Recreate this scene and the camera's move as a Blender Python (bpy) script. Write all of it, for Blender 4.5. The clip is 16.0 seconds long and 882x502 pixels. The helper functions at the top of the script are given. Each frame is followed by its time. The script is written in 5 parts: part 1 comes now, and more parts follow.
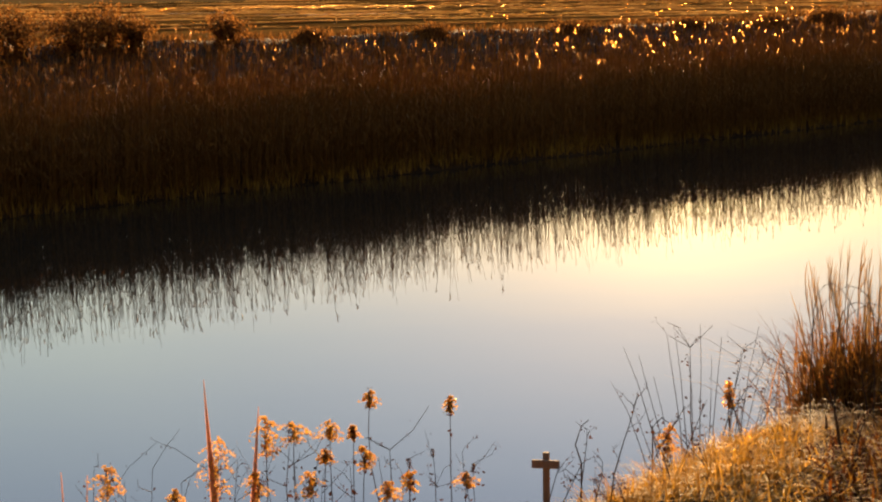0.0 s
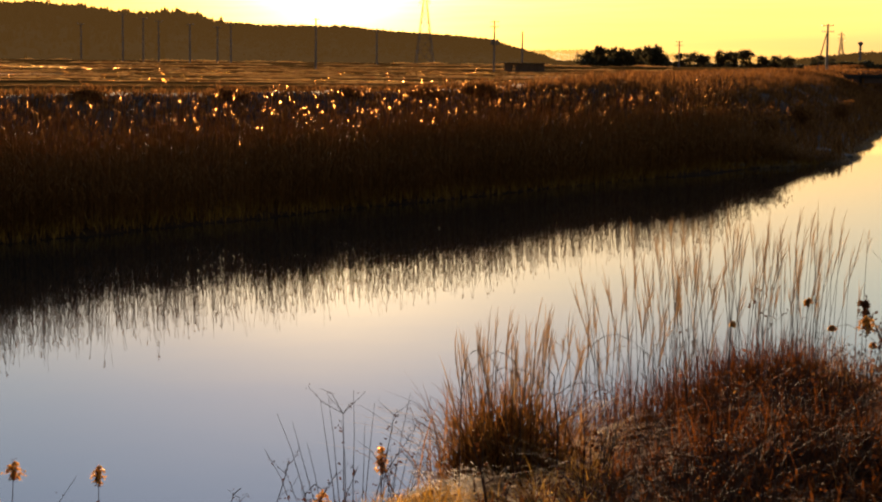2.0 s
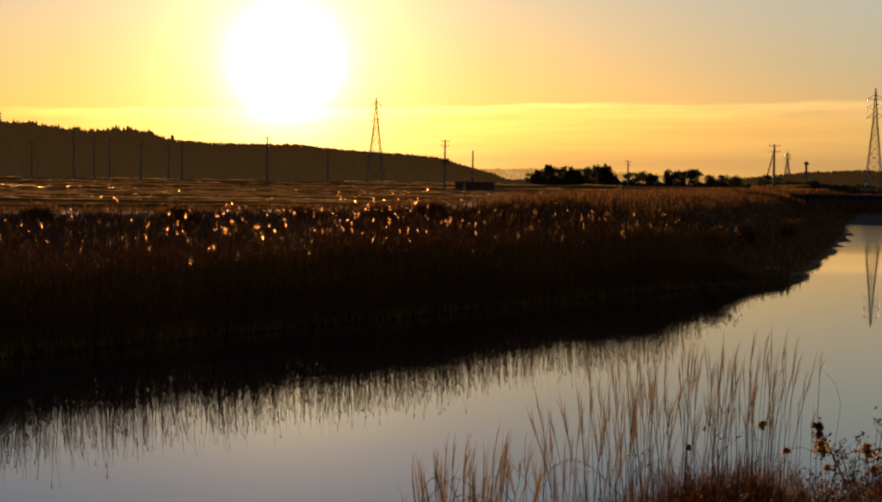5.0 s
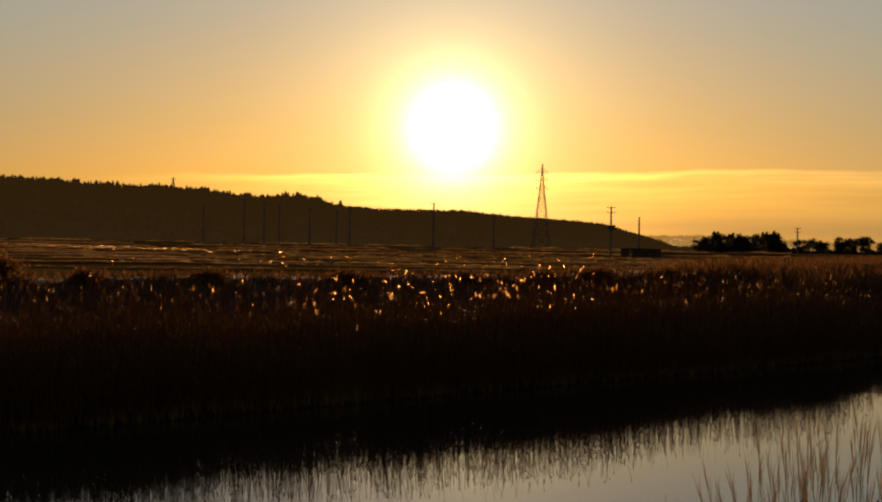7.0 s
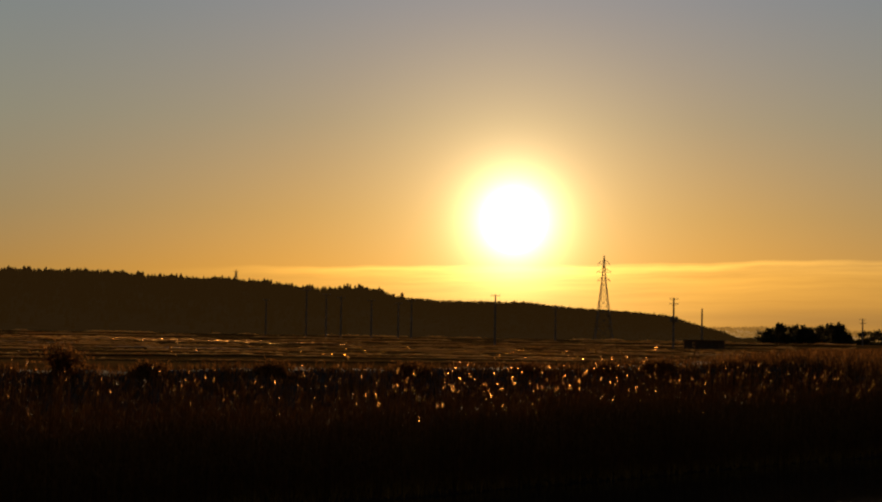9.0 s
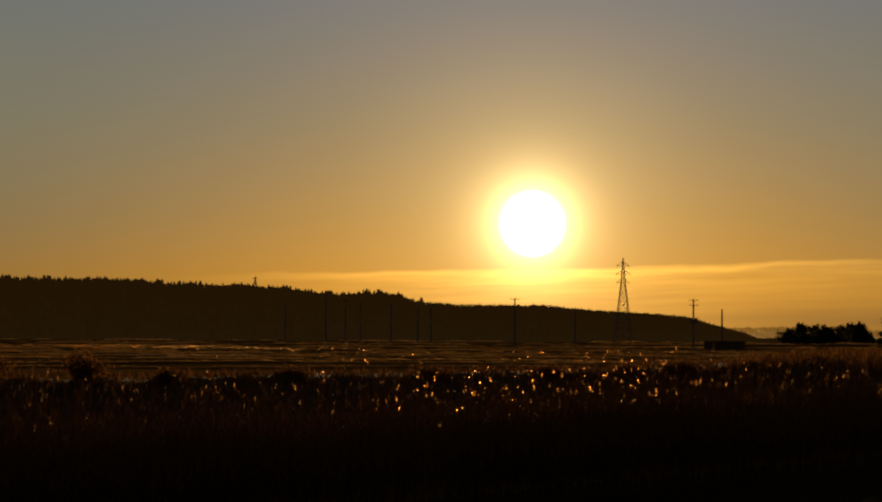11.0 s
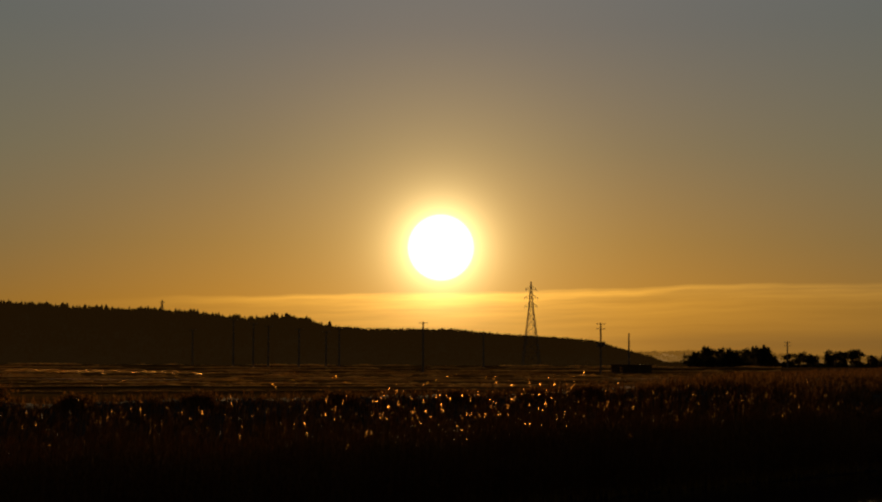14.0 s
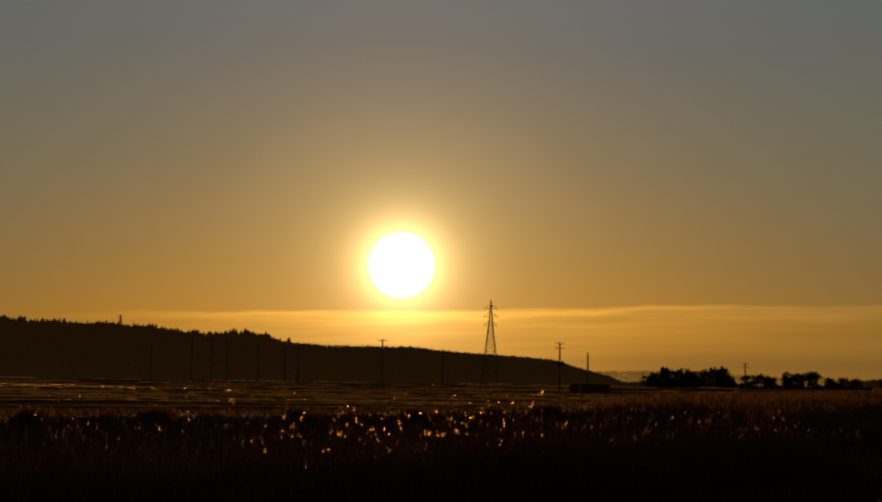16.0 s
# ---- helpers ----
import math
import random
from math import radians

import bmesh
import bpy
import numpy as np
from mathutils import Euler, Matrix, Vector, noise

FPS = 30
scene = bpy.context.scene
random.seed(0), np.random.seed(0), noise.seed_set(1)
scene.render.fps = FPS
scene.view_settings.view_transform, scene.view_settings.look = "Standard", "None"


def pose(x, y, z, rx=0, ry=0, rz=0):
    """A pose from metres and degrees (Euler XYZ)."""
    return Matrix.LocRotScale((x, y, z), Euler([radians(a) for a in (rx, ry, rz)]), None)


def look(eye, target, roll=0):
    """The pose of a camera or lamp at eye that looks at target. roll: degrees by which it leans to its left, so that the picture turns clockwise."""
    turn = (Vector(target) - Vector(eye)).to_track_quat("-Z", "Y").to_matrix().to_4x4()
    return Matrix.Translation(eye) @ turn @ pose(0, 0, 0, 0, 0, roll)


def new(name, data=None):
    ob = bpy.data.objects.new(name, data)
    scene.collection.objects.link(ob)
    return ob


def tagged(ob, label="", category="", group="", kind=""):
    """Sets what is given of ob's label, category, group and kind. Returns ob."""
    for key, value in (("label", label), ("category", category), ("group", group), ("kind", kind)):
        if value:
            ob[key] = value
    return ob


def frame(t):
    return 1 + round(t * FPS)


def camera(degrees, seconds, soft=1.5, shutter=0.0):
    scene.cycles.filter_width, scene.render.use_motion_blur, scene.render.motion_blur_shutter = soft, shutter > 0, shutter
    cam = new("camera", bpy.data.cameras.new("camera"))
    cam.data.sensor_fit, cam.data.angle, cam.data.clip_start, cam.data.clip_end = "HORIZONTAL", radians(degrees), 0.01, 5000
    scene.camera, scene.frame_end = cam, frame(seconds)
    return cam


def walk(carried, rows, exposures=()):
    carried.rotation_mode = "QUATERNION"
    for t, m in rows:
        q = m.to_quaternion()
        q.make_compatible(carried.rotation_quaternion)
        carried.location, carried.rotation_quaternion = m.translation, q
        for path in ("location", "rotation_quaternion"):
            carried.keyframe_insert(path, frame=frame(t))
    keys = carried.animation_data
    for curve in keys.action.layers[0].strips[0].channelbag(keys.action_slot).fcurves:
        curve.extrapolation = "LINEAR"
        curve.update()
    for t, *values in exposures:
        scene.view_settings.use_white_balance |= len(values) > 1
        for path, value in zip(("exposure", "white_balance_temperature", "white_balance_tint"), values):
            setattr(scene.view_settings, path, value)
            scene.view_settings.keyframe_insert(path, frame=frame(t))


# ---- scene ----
cam = camera(28.51, 16.0, soft=2.2)
# seconds, eye, heading to the right of north, upward tilt, lean
PATH = [
    (0.0, (-0.022, -0.003, 4.989), -6.808, -8.340, 1.001),
    (0.5, (-0.014, -0.001, 5.000), -3.725, -7.941, 0.511),
    (1.0, (-0.003, -0.000, 4.998), -0.808, -7.388, -0.046),
    (1.5, (0.008, -0.000, 5.003), 1.929, -6.824, -0.531),
    (2.0, (0.011, -0.001, 4.994), 4.510, -6.203, -0.653),
    (2.5, (0.035, -0.004, 5.003), 6.738, -5.601, -0.696),
    (3.0, (0.052, -0.008, 5.003), 8.955, -4.925, -0.864),
    (3.5, (0.073, -0.014, 5.012), 11.030, -4.218, -0.948),
    (4.0, (0.070, -0.016, 5.027), 12.613, -3.499, -0.943),
    (4.5, (0.037, -0.007, 5.033), 10.830, -2.830, -0.788),
    (5.0, (-0.034, 0.004, 5.039), 6.099, -2.294, -0.796),
    (5.2, (-0.043, 0.004, 5.048), 4.674, -2.084, -0.832),
    (7.5, (-0.044, 0.000, 5.048), 0.315, 0.384, -1.061),
    (8.0, (-0.044, -0.000, 5.048), -0.204, 1.060, -1.071),
    (8.5, (-0.044, -0.001, 5.048), -0.775, 1.922, -1.126),
    (9.0, (-0.044, -0.001, 5.048), -1.476, 2.795, -0.979),
    (9.2, (-0.044, -0.001, 5.048), -1.782, 2.981, -0.989),
    (11.3, (-0.044, -0.002, 5.048), -1.983, 2.893, -0.169),
    (11.5, (-0.044, -0.001, 5.048), -1.515, 2.858, -0.202),
    (12.0, (-0.044, -0.000, 5.048), -0.560, 2.833, -0.191),
    (12.5, (-0.044, 0.000, 5.048), 0.082, 2.837, -0.194),
    (13.0, (-0.044, 0.000, 5.048), 0.441, 3.037, -0.163),
    (13.5, (-0.044, 0.001, 5.048), 0.681, 3.412, -0.180),
    (14.0, (-0.044, 0.001, 5.048), 0.925, 3.727, -0.210),
    (14.5, (-0.044, 0.001, 5.048), 1.191, 3.542, -0.220),
    (15.0, (-0.044, 0.001, 5.048), 1.470, 3.334, -0.386),
    (15.5, (-0.044, 0.001, 5.048), 1.762, 3.616, -0.517),
    (16.0, (-0.044, 0.002, 5.048), 2.229, 4.327, -0.824),
]
def gaze(eye, heading, tilt, lean):
    a, b = radians(heading), radians(tilt)
    ahead = Vector((math.sin(a) * math.cos(b), math.cos(a) * math.cos(b), math.sin(b)))
    return look(eye, Vector(eye) + ahead * 100, -lean)


EXPOSURES = [(0.0, 3.35, 6450, 12), (2.0, 2.78, 5750, 15.5), (3.5, 2.12, 5300, 14), (5.0, 1.62, 5450, 15), (7.5, 1.0, 5900, 12), (9.0, 0.64, 6100, 12), (11.5, 0.1, 6850, 9),
             (12.5, -0.05, 7000, 9), (16.0, -0.2, 7050, 9)]
walk(cam, [(t, gaze(*row)) for t, *row in PATH], EXPOSURES)

# ---- sky and sun ----
SUN_AZ, SUN_EL = radians(0.92), radians(3.84)
SUN_DIR = Vector((math.sin(SUN_AZ) * math.cos(SUN_EL), math.cos(SUN_AZ) * math.cos(SUN_EL), math.sin(SUN_EL)))


class Nodes:
    """Short hand for building node trees."""

    def __init__(self, tree):
        self.tree, self.nodes, self.links = tree, tree.nodes, tree.links
        self.nodes.clear()

    def add(self, kind, **values):
        n = self.nodes.new(kind)
        for key, value in values.items():
            setattr(n, key, value)
        return n

    def put(self, socket, value):
        if isinstance(value, bpy.types.NodeSocket):
            self.links.new(value, socket)
        else:
            socket.default_value = value

    def math(self, op, a, b=0.0, clamp=False):
        n = self.add("ShaderNodeMath", operation=op, use_clamp=clamp)
        self.put(n.inputs[0], a), self.put(n.inputs[1], b)
        return n.outputs[0]

    def mix(self, fac, a, b, blend="MIX"):
        n = self.add("ShaderNodeMix", data_type="RGBA", blend_type=blend)
        self.put(n.inputs[0], fac), self.put(n.inputs[6], a), self.put(n.inputs[7], b)
        return n.outputs[2]

    def ramp(self, fac, stops):
        n = self.add("ShaderNodeValToRGB")
        while len(n.color_ramp.elements) < len(stops):
            n.color_ramp.elements.new(0.5)
        for e, (p, c) in zip(n.color_ramp.elements, stops):
            e.position, e.color = p, c
        self.put(n.inputs[0], fac)
        return n.outputs[0]

    def noise(self, vector, scale, detail=4.0, rough=0.55):
        n = self.add("ShaderNodeTexNoise")
        n.inputs["Scale"].default_value, n.inputs["Detail"].default_value, n.inputs["Roughness"].default_value = scale, detail, rough
        if vector is not None:
            self.links.new(vector, n.inputs["Vector"])
        return n.outputs["Fac"]

    def stretch(self, vector, sx, sy, sz):
        n = self.add("ShaderNodeVectorMath", operation="MULTIPLY")
        self.links.new(vector, n.inputs[0])
        n.inputs[1].default_value = (sx, sy, sz)
        return n.outputs[0]


def rgb(r, g, b):
    return (r, g, b, 1.0)


world = bpy.data.worlds.new("evening_sky")
scene.world = world
world.use_nodes = True
w = Nodes(world.node_tree)
way = w.add("ShaderNodeTexCoord").outputs["Generated"]
sky = w.add("ShaderNodeTexSky", sky_type="NISHITA", sun_disc=False)
sky.sun_elevation, sky.sun_rotation = SUN_EL, SUN_AZ
sky.air_density, sky.dust_density, sky.ozone_density = 1.2, 2.5, 1.5
dot = w.add("ShaderNodeVectorMath", operation="DOT_PRODUCT")
w.links.new(way, dot.inputs[0])
dot.inputs[1].default_value = SUN_DIR
angle = w.math("MULTIPLY", w.math("ARCCOSINE", w.math("MINIMUM", dot.outputs["Value"], 0.9999999)), 57.2958)


def halo(width, strength):
    return w.math("MULTIPLY", w.math("EXPONENT", w.math("DIVIDE", w.math("MULTIPLY", angle, -1.0), width)), strength)


# colours of the clear evening sky by height over the horizon, towards the sun and away from it
split = w.add("ShaderNodeSeparateXYZ")
w.links.new(way, split.inputs[0])
height = w.math("MULTIPLY", w.math("ARCSINE", split.outputs["Z"]), 57.2958)
climb = w.math("POWER", w.math("DIVIDE", height, 90.0, clamp=True), 0.5)
sunward = w.ramp(climb, [
    (0.0, rgb(0.34, 0.150, 0.022)), (0.15, rgb(0.385, 0.179, 0.024)), (0.21, rgb(0.26, 0.155, 0.048)), (0.28, rgb(0.150, 0.136, 0.094)),
    (0.35, rgb(0.098, 0.124, 0.150)), (0.43, rgb(0.115, 0.158, 0.212)), (0.6, rgb(0.115, 0.14, 0.175)), (1.0, rgb(0.07, 0.082, 0.10))])
aside = w.ramp(climb, [
    (0.0, rgb(0.25, 0.122, 0.026)), (0.15, rgb(0.265, 0.148, 0.038)), (0.21, rgb(0.198, 0.155, 0.078)), (0.28, rgb(0.170, 0.172, 0.122)),
    (0.35, rgb(0.137, 0.162, 0.153)), (0.43, rgb(0.130, 0.165, 0.205)), (0.6, rgb(0.115, 0.14, 0.175)), (1.0, rgb(0.07, 0.082, 0.10))])
clear = w.mix(w.math("DIVIDE", w.math("SUBTRACT", angle, 7.0), 13.0, clamp=True), sunward, aside)
# the sky pales away from the sun
side = w.ramp(w.math("DIVIDE", angle, 180.0, clamp=True), [(0.0, rgb(1, 1, 1)), (0.05, rgb(0.95, 0.95, 0.95)), (0.09, rgb(0.83, 0.84, 0.86)), (0.14, rgb(0.78, 0.79, 0.80)), (0.3, rgb(0.36, 0.36, 0.36)), (0.5, rgb(0.17, 0.15, 0.13)), (1.0, rgb(0.095, 0.073, 0.052))])
clear = w.mix(1.0, clear, side, "MULTIPLY")
# a thin sheet of cloud low over the horizon: a bright upper edge that climbs to the north-east, and wavy streaks below it
plan = w.add("ShaderNodeCombineXYZ")
w.links.new(split.outputs["X"], plan.inputs[0])
sway = w.noise(w.stretch(plan.outputs[0], 9.0, 0.0, 0.0), 1.0, 3.0)
below = w.math("SUBTRACT", w.math("ADD", w.math("ADD", 2.12, w.math("MULTIPLY", split.outputs["X"], 1.3)), w.math("MULTIPLY", sway, 0.5)), height)
wave = w.add("ShaderNodeCombineXYZ")
w.links.new(w.math("MULTIPLY", split.outputs["X"], 9.0), wave.inputs[0]), w.links.new(w.math("MULTIPLY", below, 3.6), wave.inputs[1])
streak = w.ramp(w.noise(wave.outputs[0], 1.0, 5.0, 0.6), [(0.36, rgb(0, 0, 0)), (0.66, rgb(1, 1, 1))])
below = w.math("MAXIMUM", below, 0.0)
edge = w.math("MULTIPLY", w.math("DIVIDE", below, 0.13, clamp=True), w.math("DIVIDE", w.math("ADD", split.outputs["X"], 0.20), 0.20, clamp=True))
fade = w.math("ADD", w.math("MULTIPLY", w.math("EXPONENT", w.math("MULTIPLY", below, -5.0)), 0.55), w.math("MULTIPLY", w.math("EXPONENT", w.math("MULTIPLY", below, -0.9)), 0.45))
cloud = w.math("MULTIPLY", w.math("MULTIPLY", edge, fade), w.math("ADD", 0.35, streak))
near_sun = w.math("ADD", w.math("EXPONENT", w.math("DIVIDE", w.math("MULTIPLY", angle, -1.0), 3.0)), w.math("MULTIPLY", w.math("EXPONENT", w.math("DIVIDE", w.math("MULTIPLY", angle, -1.0), 14.0)), 0.30))
lit = w.mix(w.math("MINIMUM", w.math("MULTIPLY", cloud, near_sun), 1.0), rgb(0, 0, 0), rgb(2.0, 1.0, 0.13))
# a grey bank of cloud on the horizon, away from the sun
low = w.math("DIVIDE", w.math("SUBTRACT", height, 0.72), 0.36)
bank = w.math("MULTIPLY", w.math("EXPONENT", w.math("MULTIPLY", w.math("MULTIPLY", low, low), -1.0)), w.math("DIVIDE", w.math("SUBTRACT", split.outputs["X"], 0.06), 0.12, clamp=True))
clear = w.mix(w.math("MULTIPLY", bank, 0.42), clear, rgb(0.10, 0.062, 0.026))
disc = w.math("MULTIPLY", w.math("SUBTRACT", 1.12, angle, clamp=True), 30.0)
glow = w.mix(1.0, w.math("ADD", disc, halo(0.55, 9.0)), rgb(1.0, 0.78, 0.36), "MULTIPLY")
glow = w.mix(1.0, glow, w.mix(1.0, halo(2.6, 0.72), rgb(1.0, 0.66, 0.24), "MULTIPLY"), "ADD")
base = w.add("ShaderNodeBackground")
w.links.new(sky.outputs[0], base.inputs[0])
base.inputs[1].default_value = 0.004
extra = w.add("ShaderNodeBackground")
w.links.new(w.mix(1.0, w.mix(1.0, clear, lit, "ADD"), glow, "ADD"), extra.inputs[0])
extra.inputs[1].default_value = 1.0
both = w.add("ShaderNodeAddShader")
w.links.new(base.outputs[0], both.inputs[0]), w.links.new(extra.outputs[0], both.inputs[1])
w.links.new(both.outputs[0], w.add("ShaderNodeOutputWorld").inputs[0])

sun = new("sun", bpy.data.lights.new("sun", "SUN"))
sun.data.energy, sun.data.angle, sun.data.color = 2.7, radians(0.5), (1.0, 0.62, 0.28)
sun.matrix_world = look((0, 0, 60), Vector((0, 0, 60)) - SUN_DIR)


# ---- materials ----
def surface(name, dark, light, scale=3.0, rough=0.85, bump=0.0, glow=0.0, metal=0.0, island=0.0, grain=None, far=None, spec=0.25, sheer=0.0):
    """A rough surface between two colours: broad stains, fine grain, and where asked light that shines through it,
    spread wide or (sheer) mostly straight on. far: a glow of its own, painted in as haze.
    """
    m = bpy.data.materials.new(name)
    m.use_nodes = True
    k = Nodes(m.node_tree)
    at = k.add("ShaderNodeTexCoord").outputs["Object"]
    if grain:
        at = k.stretch(at, *grain)
    broad, fine = k.noise(at, scale, 3.0), k.noise(at, scale * 9.0, 5.0)
    fac = k.math("ADD", k.math("MULTIPLY", broad, 0.6), k.math("MULTIPLY", fine, 0.4))
    if island:
        geo = k.add("ShaderNodeNewGeometry").outputs["Random Per Island"]
        fac = k.math("ADD", k.math("MULTIPLY", fac, 1.0 - island), k.math("MULTIPLY", geo, island))
    colour = k.ramp(fac, [(0.3 - 0.25 * island, rgb(*dark)), (0.7 + 0.25 * island, rgb(*light))])
    b = k.add("ShaderNodeBsdfPrincipled")
    k.links.new(colour, b.inputs["Base Color"])
    b.inputs["Roughness"].default_value, b.inputs["Metallic"].default_value = rough, metal
    b.inputs["Specular IOR Level"].default_value = spec
    if bump:
        n = k.add("ShaderNodeBump")
        n.inputs["Strength"].default_value, n.inputs["Distance"].default_value = 0.6, bump
        k.links.new(fine, n.inputs["Height"]), k.links.new(n.outputs[0], b.inputs["Normal"])
    # even emission in place of the haze that veils distant hills
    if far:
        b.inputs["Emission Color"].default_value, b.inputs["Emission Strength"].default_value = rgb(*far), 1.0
    out = b.outputs[0]
    if glow:
        t = k.add("ShaderNodeBsdfTranslucent")
        k.links.new(colour, t.inputs[0])
        s = k.add("ShaderNodeMixShader")
        s.inputs[0].default_value = glow
        k.links.new(out, s.inputs[1]), k.links.new(t.outputs[0], s.inputs[2])
        out = s.outputs[0]
    if sheer:
        t = k.add("ShaderNodeBsdfRefraction")
        k.links.new(colour, t.inputs["Color"])
        t.inputs["Roughness"].default_value, t.inputs["IOR"].default_value = 0.38, 1.10
        s = k.add("ShaderNodeMixShader")
        s.inputs[0].default_value = sheer
        k.links.new(out, s.inputs[1]), k.links.new(t.outputs[0], s.inputs[2])
        out = s.outputs[0]
    k.links.new(out, k.add("ShaderNodeOutputMaterial").inputs[0])
    return m


REED = surface("dry_reed", (0.085, 0.034, 0.007), (0.34, 0.16, 0.034), 0.6, 0.7, glow=0.16, island=0.6, spec=0.1)
PLUME = surface("reed_plume", (0.14, 0.062, 0.016), (0.50, 0.26, 0.07), 0.8, 0.7, glow=0.06, island=0.9, spec=0.1, sheer=0.03)
SILVER = surface("silver_grass_plume", (0.15, 0.09, 0.04), (0.42, 0.28, 0.13), 2.0, 0.7, glow=0.25, island=0.5, spec=0.1, sheer=0.03)
STRAW = surface("straw", (0.17, 0.08, 0.010), (0.52, 0.285, 0.042), 1.5, 0.8, glow=0.3, island=0.8, spec=0.1, sheer=0.02)
RUSSET = surface("russet_weed", (0.020, 0.007, 0.002), (0.155, 0.048, 0.007), 2.0, 0.85, glow=0.36, island=0.8, spec=0.05)
TUSSOCK = surface("tussock_leaf", (0.04, 0.016, 0.004), (0.38, 0.175, 0.035), 2.0, 0.8, glow=0.3, island=0.8, spec=0.1)
GOLD = surface("golden_seed_head", (0.38, 0.18, 0.025), (0.75, 0.43, 0.08), 20.0, 0.9, glow=0.45, island=0.5, spec=0.1, sheer=0.08)
PINK = surface("dry_pink_blade", (0.40, 0.17, 0.10), (0.60, 0.30, 0.19), 8.0, 0.6, glow=0.3)
TWIG = surface("dark_twig", (0.030, 0.015, 0.009), (0.085, 0.045, 0.025), 6.0, 0.85, spec=0.1)
SHOOT = surface("grey_brown_shoot", (0.035, 0.021, 0.013), (0.10, 0.06, 0.035), 6.0, 0.7, spec=0.15)
DARKLEAF = surface("withered_leaf", (0.022, 0.008, 0.004), (0.10, 0.037, 0.012), 8.0, 0.9, glow=0.25, island=0.6, spec=0.1)
SOIL = surface("bank_soil", (0.016, 0.008, 0.004), (0.065, 0.033, 0.013), 0.5, 0.95, bump=0.08, spec=0.05)
FIELD = surface("stubble_field", (0.05, 0.022, 0.005), (0.24, 0.12, 0.028), 0.06, 1.0, grain=(0.25, 1.0, 1.0), spec=0.0)
FROST = surface("pale_ridge_grass", (0.30, 0.17, 0.055), (0.66, 0.42, 0.15), 0.3, 0.6, glow=0.22, island=0.7, spec=0.1, sheer=0.14)
SCRUB = surface("brown_scrub", (0.045, 0.019, 0.005), (0.26, 0.11, 0.026), 0.7, 0.9, glow=0.42, island=0.7, spec=0.05)
NEEDLE = surface("dark_foliage", (0.03, 0.027, 0.013), (0.095, 0.078, 0.036), 0.5, 0.9, glow=0.25, island=0.5, spec=0.05)
BARK = surface("bark", (0.04, 0.03, 0.02), (0.13, 0.09, 0.06), 3.0, 0.95)
STEEL = surface("galvanised_steel", (0.10, 0.10, 0.10), (0.24, 0.23, 0.21), 1.5, 0.5, metal=0.6)
CONCRETE = surface("grey_concrete", (0.14, 0.13, 0.12), (0.32, 0.30, 0.27), 0.8, 0.9, bump=0.01)
ROAD = surface("dark_road_surface", (0.03, 0.028, 0.025), (0.07, 0.065, 0.06), 0.8, 1.0, spec=0.0)
IRON = surface("rusty_tin", (0.05, 0.035, 0.03), (0.16, 0.10, 0.07), 1.2, 0.6)
BOARD = surface("weathered_board", (0.09, 0.06, 0.04), (0.22, 0.15, 0.10), 1.5, 0.85, grain=(4.0, 4.0, 0.6))
STAKE = surface("grey_stake_wood", (0.13, 0.095, 0.075), (0.30, 0.23, 0.19), 9.0, 0.8, grain=(3.0, 3.0, 0.4))
STONE = surface("dull_stone", (0.06, 0.05, 0.04), (0.18, 0.16, 0.13), 0.9, 0.8, bump=0.05)
# hillside and its woods glow faintly: distance haze painted as emission
HILLSIDE = surface("hillside_haze_glow", (0.02, 0.018, 0.01), (0.07, 0.055, 0.03), 0.02, 0.95, far=(0.012, 0.0055, 0.0011), spec=0.0)
HILLTREE = surface("hill_woods_haze_glow", (0.016, 0.012, 0.006), (0.05, 0.036, 0.016), 0.02, 0.95, island=0.4, far=(0.012, 0.0055, 0.0011), spec=0.0)
# stronger warm emission: thick evening haze painted onto the farthest ridge
FARHILL = surface("far_ridge_haze_glow", (0.10, 0.07, 0.04), (0.18, 0.12, 0.07), 0.02, 0.95, far=(0.16, 0.075, 0.012))


def plain(name, colour, rough, spec=0.5):
    m = bpy.data.materials.new(name)
    m.use_nodes = True
    b = m.node_tree.nodes["Principled BSDF"]
    b.inputs["Base Color"].default_value, b.inputs["Roughness"].default_value = rgb(*colour), rough
    b.inputs["Specular IOR Level"].default_value = spec
    return m


def water_material():
    m = bpy.data.materials.new("still_river_water")
    m.use_nodes = True
    k = Nodes(m.node_tree)
    at = k.add("ShaderNodeTexCoord").outputs["Object"]
    b = k.add("ShaderNodeBsdfPrincipled")
    b.inputs["Base Color"].default_value = rgb(0.012, 0.014, 0.012)
    # ruffled by wind further up the river, towards the bridge
    run = k.add("ShaderNodeVectorMath", operation="DOT_PRODUCT")
    k.links.new(at, run.inputs[0])
    run.inputs[1].default_value = (0.64, 0.768, 0.0)
    k.links.new(k.math("ADD", 0.004, k.math("MULTIPLY", k.math("DIVIDE", k.math("SUBTRACT", run.outputs["Value"], 108.0), 40.0, clamp=True), 0.095)), b.inputs["Roughness"])
    b.inputs["IOR"].default_value = 1.333
    ripple = k.math("ADD", k.noise(at, 0.35, 2.0), k.math("MULTIPLY", k.noise(at, 2.2, 2.0), 0.15))
    n = k.add("ShaderNodeBump")
    n.inputs["Strength"].default_value, n.inputs["Distance"].default_value = 0.14, 0.02
    k.links.new(ripple, n.inputs["Height"]), k.links.new(n.outputs[0], b.inputs["Normal"])
    k.links.new(b.outputs[0], k.add("ShaderNodeOutputMaterial").inputs[0])
    return m


WATER = water_material()
GLINT = plain("wet_paddy", (0.05, 0.035, 0.02), 0.5)
